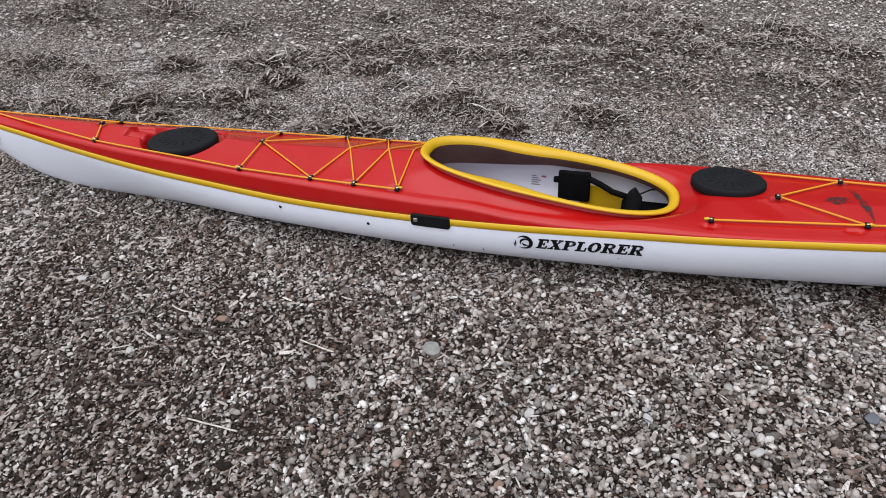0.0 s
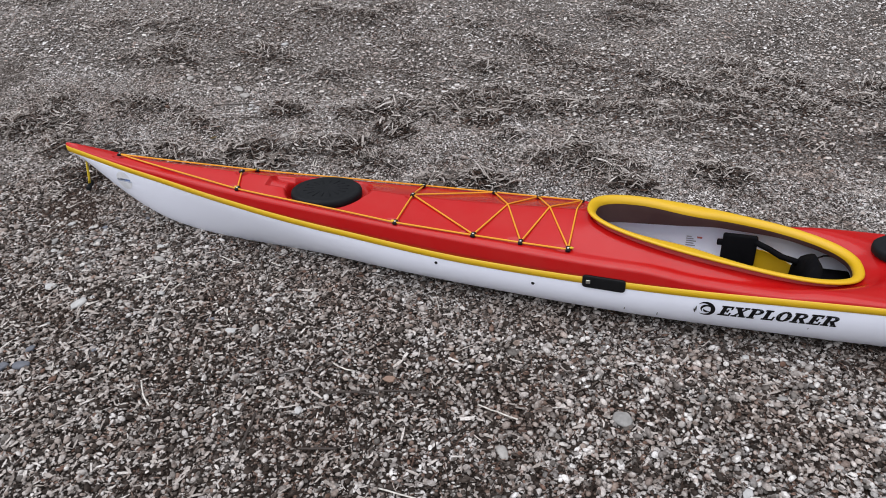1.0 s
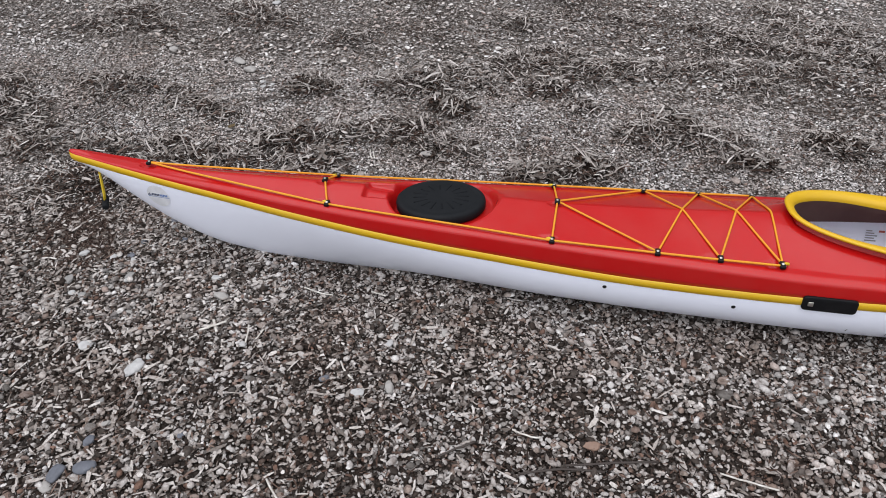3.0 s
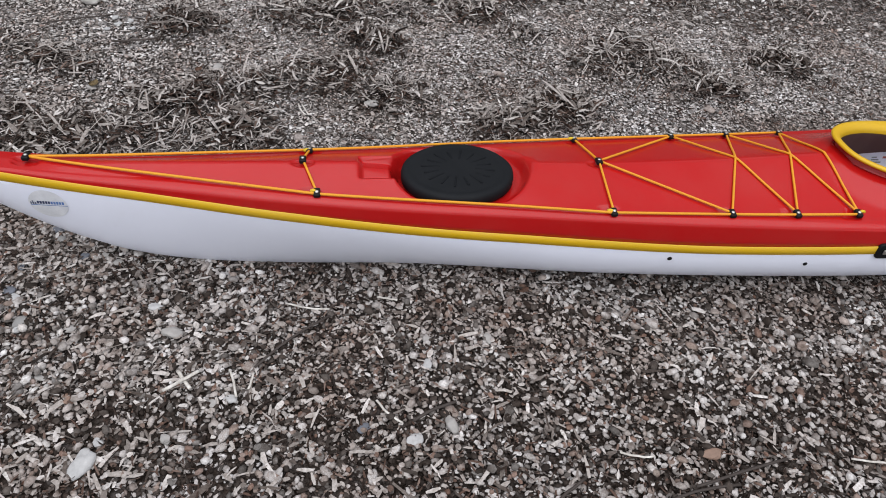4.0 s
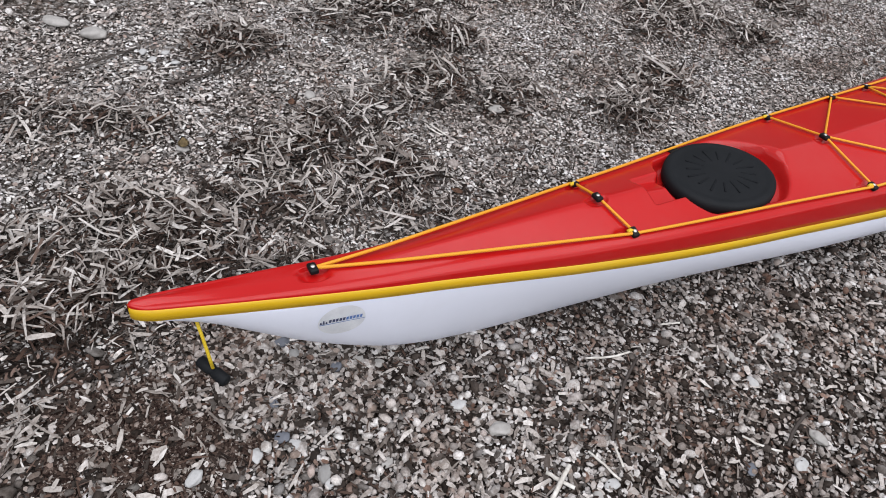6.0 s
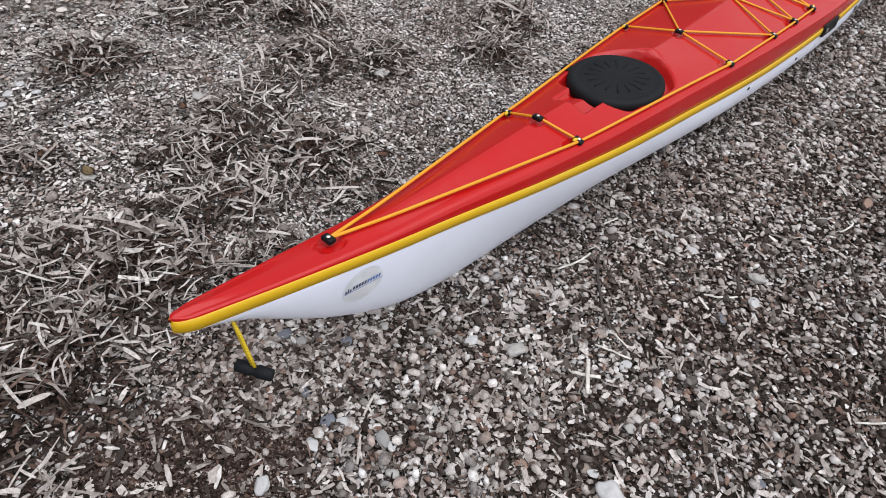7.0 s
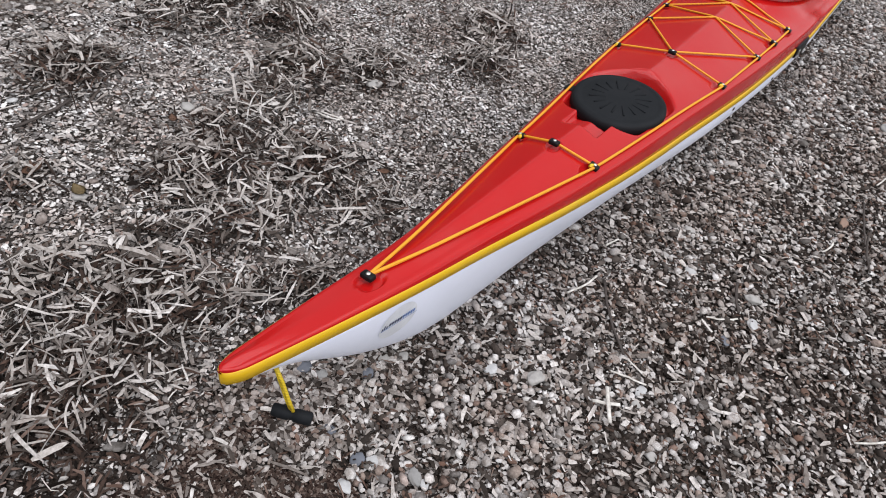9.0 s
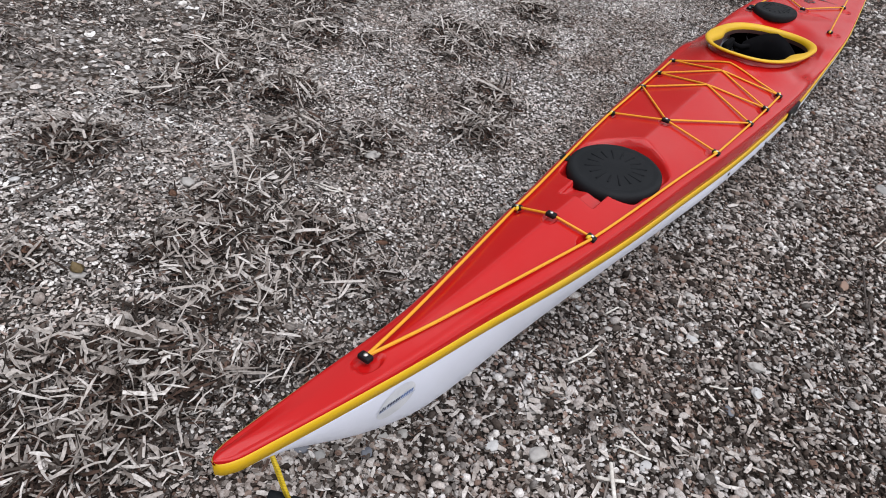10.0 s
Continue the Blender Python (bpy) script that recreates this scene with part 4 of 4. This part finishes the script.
shingle_field("pebbles", 34000, (-3.5, 0.5, 1.55, 2.1), 0.0065, 0.011, "fine beach grit beside the hull", 0.9, 0.35, CHIP)
shingle_field("pebbles", 5000, (-3.28, -2.95, 1.90, 2.13), 0.0070, 0.013, "fine beach grit under the bow", 1.0, 0.6, CHIP)
shingle_field("pebbles", 9000, (-1.1, 0.7, 0.5, 1.75), 0.0115, 0.024, "pale rounded pebbles beside the cockpit", 0.42, 0.35, BALL, PALE_GRAVEL)
shingle_field("pebbles", 450, (-3.22, -2.80, 1.58, 1.88), 0.0115, 0.024, "pale rounded pebbles beside the bow", 0.42, 0.35, BALL, PALE_GRAVEL)
x, y = scatter(12000, -5.5, 2.4, -1.2, 2.1)
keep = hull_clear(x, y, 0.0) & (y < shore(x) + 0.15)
tagged(stones("pebbles", x[keep], y[keep], SEED.uniform(0.012, 0.03, keep.sum()), SEED.uniform(0.002, 0.005, keep.sum()), CHIP), "scattered grey stones on the lower beach", "pebbles", kind="stuff")
x, y = scatter(900, -4.2, 1.0, 0.45, 3.0)
size = np.clip(SEED.lognormal(np.log(0.022), 0.24, 900), 0.017, 0.042)
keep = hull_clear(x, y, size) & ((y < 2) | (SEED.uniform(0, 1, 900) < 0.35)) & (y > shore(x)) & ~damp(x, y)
x, y, size = x[keep], y[keep], size[keep]
solo = (x > -3.6) & (x < -2.0) & (y > 0.9) & (y < 2.1)
tagged(stones("pebbles", x[~solo], y[~solo], size[~solo], 0.2 * size[~solo] + 0.004, (ICO2_V, ICO2_F)), "larger flat rounded beach pebbles", "pebbles", kind="stuff")

# the larger pebbles round the bow, one by one
PEBBLE = material("single_pebble", (0.25, 0.24, 0.23), 0.8, build=stone(by_object), gloss=0.25)
SHAPES = []
for k in range(8):
    me = bpy.data.meshes.new("pebble")
    lump = ICO2_V * (1 + SEED.normal(0, 0.06, (len(ICO2_V), 1))) * np.array([0.5 * SEED.uniform(0.9, 1.5), 0.5 * SEED.uniform(0.7, 1.0), 0.5 * SEED.uniform(0.35, 0.6)])
    me.from_pydata(lump.tolist(), [], ICO2_F.tolist())
    me.polygons.foreach_set("use_smooth", np.full(len(ICO2_F), True))
    me.materials.append(PEBBLE)
    SHAPES.append(me)
for k, (px, py, wide) in enumerate(zip(x[solo][:220].tolist(), y[solo][:220].tolist(), size[solo][:220].tolist())):
    ob = new("pebble", SHAPES[k % 8])
    ob.matrix_world = pose(px, py, float(ground_z(px, py)) + 0.2 * wide + 0.006, random.uniform(-10, 10), random.uniform(-10, 10), random.uniform(0, 360)) @ Matrix.Scale(wide, 4)
    tagged(ob, "flat rounded grey pebble lying on finer shingle", "pebble", "larger pebbles on the shingle")


# ---- dry seagrass ----
def ribbons(name, x, y, long, wide, lift, lean, mat, seg=3, curl=1.0):
    """Flat strips, bent in their plane, arched and twisted."""
    n = len(x)
    t = np.linspace(-0.5, 0.5, seg)
    sweep = curl * SEED.normal(0, 0.55, n)[:, None] * t[None] + (SEED.uniform(0, 1, n) < 0.18)[:, None] * SEED.normal(0, 1.1, n)[:, None] * (t[None] > 0.1)
    step = np.diff(t)[0] * long[:, None]
    along, aside = np.cumsum(np.cos(sweep) * step, 1), np.cumsum(np.sin(sweep) * step, 1)
    along, aside = along - along.mean(1, keepdims=True), aside - aside.mean(1, keepdims=True)
    arch = -curl * np.abs(SEED.normal(0, 0.16, n))[:, None] * (t[None] ** 2 - 0.08) * long[:, None]
    twist = SEED.normal(0, 0.5, n)[:, None] * curl + SEED.normal(0, 0.9, n)[:, None] * t[None] * curl
    taper = np.stack([SEED.uniform(0.35, 0.9, n)] + [np.ones(n)] * (seg - 2) + [SEED.uniform(0.2, 0.9, n)], 1)
    v = np.zeros((n, seg, 2, 3))
    for k, s in enumerate((-1, 1)):
        half = s * wide[:, None] / 2 * taper
        v[:, :, k, 0] = along - half * np.cos(twist) * np.sin(sweep)
        v[:, :, k, 1] = aside + half * np.cos(twist) * np.cos(sweep)
        v[:, :, k, 2] = arch + half * np.sin(twist)
    v = v.reshape(n, seg * 2, 3) @ turned(n, lean).transpose(0, 2, 1)
    v += np.stack([x, y, ground_z(x, y) + lift], 1)[:, None]
    f = np.array([(2 * k, 2 * k + 1, 2 * k + 3, 2 * k + 2) for k in range(seg - 1)])
    f = (f[None] + seg * 2 * np.arange(n)[:, None, None]).reshape(-1, 4)
    return mesh_from(name, v.reshape(-1, 3), f, mat)


n = 400000
x, y = scatter(n, -6.4, 0.9, 0.55, 6.0)
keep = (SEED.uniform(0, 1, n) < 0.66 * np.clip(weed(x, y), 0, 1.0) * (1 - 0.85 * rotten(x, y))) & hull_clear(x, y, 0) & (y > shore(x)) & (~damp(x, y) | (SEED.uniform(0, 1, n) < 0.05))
x, y = x[keep], y[keep]
n = len(x)
thick = np.clip(pile(x, y) * 1.4, 0, 1.1)
tagged(ribbons("dry_seagrass", x, y, np.clip(SEED.lognormal(np.log(0.024), 0.60, n) * (0.8 + 0.5 * thick), 0.006, 0.12), np.clip(SEED.lognormal(np.log(0.0041), 0.42, n), 0.0015, 0.0105),
               0.007 + SEED.uniform(0, 1, n) ** 0.7 * 0.040 * thick, 6 + 17 * thick, STRAW, 4, 0.75), "dry bleached seagrass and driftwood splinters in tangled drifts", "seagrass", kind="stuff")
# dark brown weed, laid thick enough to double as shaded gaps in the heaps
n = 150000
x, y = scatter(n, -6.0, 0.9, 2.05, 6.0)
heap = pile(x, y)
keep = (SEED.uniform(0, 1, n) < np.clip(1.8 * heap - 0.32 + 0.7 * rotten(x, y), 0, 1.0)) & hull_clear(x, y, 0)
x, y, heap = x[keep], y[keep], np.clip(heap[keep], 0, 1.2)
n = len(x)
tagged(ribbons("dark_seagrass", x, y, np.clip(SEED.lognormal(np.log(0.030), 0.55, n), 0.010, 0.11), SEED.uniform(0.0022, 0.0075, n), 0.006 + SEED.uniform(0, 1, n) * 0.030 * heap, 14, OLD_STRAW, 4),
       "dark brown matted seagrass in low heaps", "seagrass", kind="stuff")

# tangles of broad bleached strips standing up from the heaps
TANGLES = [(-2.91, 2.61, 0.11), (-3.52, 2.28, 0.10), (-3.42, 2.31, 0.08), (-2.40, 2.80, 0.13), (-2.92, 3.07, 0.11), (-1.64, 2.61, 0.11), (-1.28, 3.05, 0.11), (-2.69, 2.48, 0.09), (-3.22, 2.43, 0.09), (-1.85, 2.52, 0.08), (-2.25, 3.01, 0.09), (-0.98, 2.80, 0.09),
           (-0.60, 3.02, 0.10), (-1.84, 3.28, 0.10), (-2.37, 3.21, 0.10)]
# the dark strips packed underneath stand in for shade inside each heap
for count, mat, long, wide, rise, lean, spread, name, label in ((70, STRAW, 0.048, 0.0062, 0.042, 26, 0.55, "seagrass_tangle", "broad bleached seagrass strips tangled on the heaps"),
                                                                (260, OLD_STRAW, 0.030, 0.0050, 0.022, 20, 0.50, "dark_seagrass", "dark seagrass strips packed inside the heaps as their inner shade")):
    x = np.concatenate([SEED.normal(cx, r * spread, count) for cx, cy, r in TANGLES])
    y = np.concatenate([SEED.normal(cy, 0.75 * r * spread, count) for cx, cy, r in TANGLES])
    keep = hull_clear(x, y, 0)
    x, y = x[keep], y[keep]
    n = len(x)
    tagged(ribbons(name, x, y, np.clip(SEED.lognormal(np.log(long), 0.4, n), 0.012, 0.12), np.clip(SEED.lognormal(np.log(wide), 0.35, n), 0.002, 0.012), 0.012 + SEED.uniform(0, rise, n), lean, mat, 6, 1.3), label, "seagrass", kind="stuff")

# short broken bits strewn over the upper beach
n = 70000
x, y = scatter(n, -5.6, 0.9, 2.0, 4.9)
keep = (SEED.uniform(0, 1, n) < np.clip(1.5 * cloud(x + 7.0, y, 0.35) - 0.12, 0.1, 1.0)) & hull_clear(x, y, 0) & ~damp(x, y)
x, y = x[keep], y[keep]
n = len(x)
tagged(ribbons("seagrass_chaff", x, y, np.clip(SEED.lognormal(np.log(0.0125), 0.45, n), 0.005, 0.04), np.clip(SEED.lognormal(np.log(0.0036), 0.4, n), 0.0015, 0.008), 0.008 + SEED.uniform(0, 0.007, n), 12, STRAW, 3),
       "short broken bits of dry seagrass strewn over gravel", "seagrass", kind="stuff")

# dark and reddish brown weed crumbs strewn in patches between the pebbles
n = 105000
x, y = scatter(n, -4.2, 0.9, 0.5, 4.6)
patch = np.clip((cloud(x + 3.0, y, 0.42) - 0.40) * 4.0 + 1.1 * np.exp(-(((x + 1.55) / 0.75) ** 2) - ((y - 1.08) / 0.36) ** 2) + 1.0 * np.exp(-(((x + 3.36) / 0.20) ** 2) - ((y - 1.78) / 0.14) ** 2) + 0.42 * (x < -2.7) * (y < 2.2), 0, 1)
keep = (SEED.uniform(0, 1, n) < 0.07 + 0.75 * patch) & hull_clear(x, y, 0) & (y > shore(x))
x, y = x[keep], y[keep]
n = len(x)
tagged(ribbons("dark_splinters", x, y, np.clip(SEED.lognormal(np.log(0.013), 0.55, n), 0.005, 0.06), SEED.uniform(0.002, 0.006, n), 0.011 + SEED.uniform(0, 0.009, n), 14, OLD_STRAW, 3, 0.6),
       "dark brown weed splinters strewn between the pebbles", "seagrass", kind="stuff")

# flat pale chips of wood and shell among the near pebbles
n = 12500
x, y = scatter(n, -3.9, 0.7, 0.5, 2.1)
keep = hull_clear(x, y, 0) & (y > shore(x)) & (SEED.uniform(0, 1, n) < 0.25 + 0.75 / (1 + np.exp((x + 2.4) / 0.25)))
x, y = x[keep], y[keep]
n = len(x)
tagged(ribbons("bark_chips", x, y, np.clip(SEED.lognormal(np.log(0.024), 0.45, n), 0.010, 0.07), np.clip(SEED.lognormal(np.log(0.0075), 0.35, n), 0.004, 0.014), 0.012 + SEED.uniform(0, 0.008, n), 7, STRAW, 3, 0.5),
       "flat pale grey wood chips lying among the pebbles", "seagrass", kind="stuff")


# ---- single stones that stand out ----
def stone_colour(name, tone, vein):
    def build(tree, b):
        where = coords(tree)
        cloud = ramp(tree, noise_at(tree, 45, 6, 0.65, where), [(0.3, tuple(0.72 * c for c in tone)), (0.62, tone), (0.8, vein)])
        tree.links.new(cloud, b.inputs["Base Color"])
        bumped(tree, b, noise_at(tree, 240, 5, 0.6, where), 0.3, 0.002)
    return material(name, tone, 0.7, build=build)


def beach_stone(x, y, wide, mat, label):
    bm = bmesh.new()
    bmesh.ops.create_icosphere(bm, subdivisions=3, radius=1)
    shift = Vector((random.uniform(0, 90), random.uniform(0, 90), random.uniform(0, 90)))
    wide *= 0.82
    a, b, c = wide * 0.56, wide * random.uniform(0.34, 0.46), wide * random.uniform(0.16, 0.24)
    for v in bm.verts:
        p = v.co.normalized()
        r = 1 + 0.34 * noise.noise(p * 1.2 + shift) + 0.12 * noise.noise(p * 2.8 + shift)
        v.co = Vector((p.x * a, p.y * b, p.z * c)) * r
    ob = part("stone", bm, mat)
    ob.matrix_world = pose(x, y, float(ground_z(x, y)) + c * 0.75 + 0.010, random.uniform(-9, 9), random.uniform(-9, 9), random.uniform(0, 360))
    return tagged(ob, label, "stone", "larger stones on the shingle")


CHALK = stone_colour("white_stone", (0.47, 0.47, 0.465), (0.58, 0.58, 0.57))
PALE = stone_colour("pale_stone", (0.37, 0.355, 0.335), (0.50, 0.485, 0.465))
GREY = stone_colour("grey_stone", (0.27, 0.265, 0.255), (0.40, 0.39, 0.38))
SLATE = stone_colour("slate_stone", (0.13, 0.14, 0.165), (0.24, 0.25, 0.27))
RUST = stone_colour("brown_stone", (0.26, 0.17, 0.125), (0.38, 0.28, 0.22))
def lay_stones(mat, label, places):
    for x, y, wide in places:
        beach_stone(x, y, wide, mat, label)


lay_stones(CHALK, "smooth white beach stone lying among the pebbles", [(-2.913, 1.402, 0.071), (-3.283, 1.667, 0.032), (-3.232, 1.853, 0.034), (-3.345, 1.851, 0.037), (-3.127, 1.753, 0.028), (-2.892, 1.453, 0.025), (-3.159, 1.848, 0.030),
     (-2.229, 1.408, 0.045), (-2.629, 1.538, 0.036), (-2.184, 1.600, 0.034), (-2.319, 1.869, 0.028), (-2.831, 1.808, 0.040), (-3.109, 1.466, 0.050), (-1.810, 1.131, 0.034), (-3.393, 3.933, 0.060), (-0.515, 1.163, 0.034),
     (-0.513, 1.711, 0.032), (-0.210, 1.216, 0.034), (0.056, 1.169, 0.036), (-3.145, 3.06, 0.034), (-3.175, 3.03, 0.028), (-3.105, 3.08, 0.026), (-3.16, 3.10, 0.030), (-3.09, 3.03, 0.024)])
lay_stones(PALE, "pale beige rounded beach stone on the shingle", [(-3.167, 1.715, 0.029), (-3.015, 1.750, 0.029), (-3.048, 1.618, 0.026), (-2.755, 1.451, 0.029), (-3.281, 1.713, 0.028), (-2.892, 1.210, 0.031), (-2.979, 1.980, 0.026),
     (-2.943, 1.955, 0.028), (-2.780, 2.808, 0.041), (-3.157, 2.686, 0.036), (-2.772, 0.970, 0.039), (-2.668, 1.531, 0.025), (-2.274, 2.620, 0.052), (-2.778, 1.726, 0.055), (-2.145, 1.436, 0.048), (-2.029, 1.669, 0.034),
     (-2.180, 1.674, 0.030), (-3.353, 3.285, 0.075), (-3.269, 3.207, 0.080), (-2.949, 1.007, 0.042), (-0.980, 1.567, 0.040), (-3.722, 3.325, 0.060), (-0.294, 1.315, 0.036), (-0.009, 1.384, 0.034), (-1.157, 1.133, 0.056)])
lay_stones(GREY, "flat grey rounded beach stone on the shingle", [(-3.327, 1.724, 0.046), (-3.131, 1.773, 0.038), (-2.952, 1.275, 0.030), (-3.245, 1.664, 0.035), (-3.097, 2.038, 0.034), (-0.850, 1.338, 0.066), (-0.415, 1.549, 0.034)])
lay_stones(SLATE, "dark blue-grey flat beach stone on the shingle", [(-3.112, 2.070, 0.036), (-3.178, 1.870, 0.034), (-3.169, 1.944, 0.028), (-2.876, 1.072, 0.061), (-3.030, 1.976, 0.028), (-2.911, 1.152, 0.038), (-2.669, 1.206, 0.028),
     (-2.339, 1.443, 0.034), (-2.942, 1.047, 0.062), (0.334, 1.351, 0.046)])
lay_stones(RUST, "reddish brown beach stone among grey pebbles", [(-2.980, 1.561, 0.029), (-3.160, 1.486, 0.025), (-1.583, 1.326, 0.048), (-0.539, 0.922, 0.032), (-0.809, 0.925, 0.032)])


# ---- single sticks ----
def bleach(tree, b):
    where = coords(tree)
    w = node(tree, "ShaderNodeTexNoise", Scale=60.0, Detail=6.0)
    tree.links.new(where, w.inputs["Vector"])
    tree.links.new(ramp(tree, w.outputs["Fac"], [(0.3, (0.36, 0.33, 0.29)), (0.7, (0.72, 0.70, 0.65))]), b.inputs["Base Color"])
    bumped(tree, b, w.outputs["Fac"], 0.4, 0.003)


DRIFT = material("bleached_driftwood", (0.6, 0.57, 0.52), 0.85, build=bleach)


def stick(x, y, long, turn, thick=0.0028, label="thin bleached driftwood stick lying on the pebbles", up=0.021, mat=None):
    n = 7
    bow = random.uniform(-0.06, 0.06) * long
    path = [((k / (n - 1) - 0.5) * long, bow * math.sin(math.pi * k / (n - 1)) + random.uniform(-0.0008, 0.0008), 0.002 * math.sin(2.5 * k)) for k in range(n)]
    bm = tube(path, thick, 6)
    for v in bm.verts:
        v.co.z *= 0.55
    ob = part("driftwood_stick", bm, mat or DRIFT)
    ob.matrix_world = pose(x, y, float(ground_z(x, y)) + up, 0, random.uniform(-3, 3), turn)
    return tagged(ob, label, "stick", "sticks on the shingle")


def stick_between(xa, ya, xb, yb, *more):
    stick((xa + xb) / 2, (ya + yb) / 2, math.hypot(xb - xa, yb - ya), math.degrees(math.atan2(yb - ya, xb - xa)), *more)


stick_between(-2.700, 1.598, -2.772, 1.553, 0.0046, "upper bleached stick of a small crossed pair", 0.040)
stick_between(-2.748, 1.606, -2.715, 1.556, 0.0044, "lower bleached stick of a small crossed pair", 0.035)
for ends in ((-2.517, 1.798, -2.412, 1.771), (-2.637, 1.613, -2.615, 1.535), (-2.308, 1.509, -2.254, 1.445), (-1.274, 1.289, -1.143, 1.260), (-1.449, 0.925, -1.275, 0.914), (-2.385, 1.108, -2.284, 1.020), (-1.789, 1.343, -1.714, 1.328),
             (-2.582, 1.598, -2.591, 1.556), (-2.510, 2.621, -2.487, 2.557), (-2.498, 2.615, -2.476, 2.556), (-2.293, 1.806, -2.243, 1.794)):
    stick_between(*ends)

# dark weathered twigs
TWIG = stone_colour("dark_twig", (0.045, 0.034, 0.028), (0.10, 0.08, 0.068))
for xa, ya, xb, yb, thick in ((-3.37, 3.04, -3.17, 3.12, 0.004), (-3.14, 2.94, -2.99, 2.96, 0.005), (-2.58, 1.61, -2.41, 1.75, 0.0035), (-1.97, 1.23, -1.88, 1.29, 0.0035), (-1.76, 1.21, -1.55, 1.25, 0.0035),
                              (-1.90, 0.94, -1.93, 1.08, 0.0045), (-1.73, 0.99, -1.62, 1.02, 0.004), (-1.65, 1.25, -1.42, 1.30, 0.0035), (-2.23, 1.45, -2.13, 1.49, 0.004)):
    stick((xa + xb) / 2, (ya + yb) / 2, math.hypot(xb - xa, yb - ya), math.degrees(math.atan2(yb - ya, xb - xa)), thick, "dark brown weathered twig lying on the shingle", 0.023, TWIG)


# ---- dry leaves ----
LEAF = stone_colour("brown_leaf", (0.20, 0.105, 0.065), (0.30, 0.19, 0.12))
OCHRE = stone_colour("ochre_leaf", (0.26, 0.19, 0.09), (0.36, 0.28, 0.15))


def dry_leaf(x, y, long, turn, mat, label):
    """A curled leaf with a pointed tip and a folded midrib."""
    rows = []
    for k in range(9):
        t = k / 8
        w = 0.30 * long * math.sin(math.pi * t ** 0.8) + 0.0006
        lift = 0.10 * long * (2 * t - 1) ** 2
        rows.append([((t - 0.5) * long, s * w, lift + 0.25 * w * abs(s) + 0.0006 * math.sin(9 * t + 3 * s)) for s in (-1, -0.5, 0, 0.5, 1)])
    bm = skin(rows)
    bmesh.ops.solidify(bm, geom=bm.faces[:], thickness=0.0006)
    ob = part("dry_leaf", bm, mat)
    ob.matrix_world = pose(x, y, float(ground_z(x, y)) + 0.017, random.uniform(-8, 8), random.uniform(-8, 8), turn)
    tagged(ob, label, "leaf", "dry leaves on the shingle")


for x, y, long, turn in ((-3.19, 2.79, 0.052, 10), (-2.84, 2.79, 0.034, 60), (-2.55, 2.35, 0.036, 130)):
    dry_leaf(x, y, long, turn, LEAF, "curled reddish brown dry leaf on the gravel")
dry_leaf(-3.15, 2.70, 0.046, 80, OCHRE, "curled dull ochre dry leaf on the gravel")

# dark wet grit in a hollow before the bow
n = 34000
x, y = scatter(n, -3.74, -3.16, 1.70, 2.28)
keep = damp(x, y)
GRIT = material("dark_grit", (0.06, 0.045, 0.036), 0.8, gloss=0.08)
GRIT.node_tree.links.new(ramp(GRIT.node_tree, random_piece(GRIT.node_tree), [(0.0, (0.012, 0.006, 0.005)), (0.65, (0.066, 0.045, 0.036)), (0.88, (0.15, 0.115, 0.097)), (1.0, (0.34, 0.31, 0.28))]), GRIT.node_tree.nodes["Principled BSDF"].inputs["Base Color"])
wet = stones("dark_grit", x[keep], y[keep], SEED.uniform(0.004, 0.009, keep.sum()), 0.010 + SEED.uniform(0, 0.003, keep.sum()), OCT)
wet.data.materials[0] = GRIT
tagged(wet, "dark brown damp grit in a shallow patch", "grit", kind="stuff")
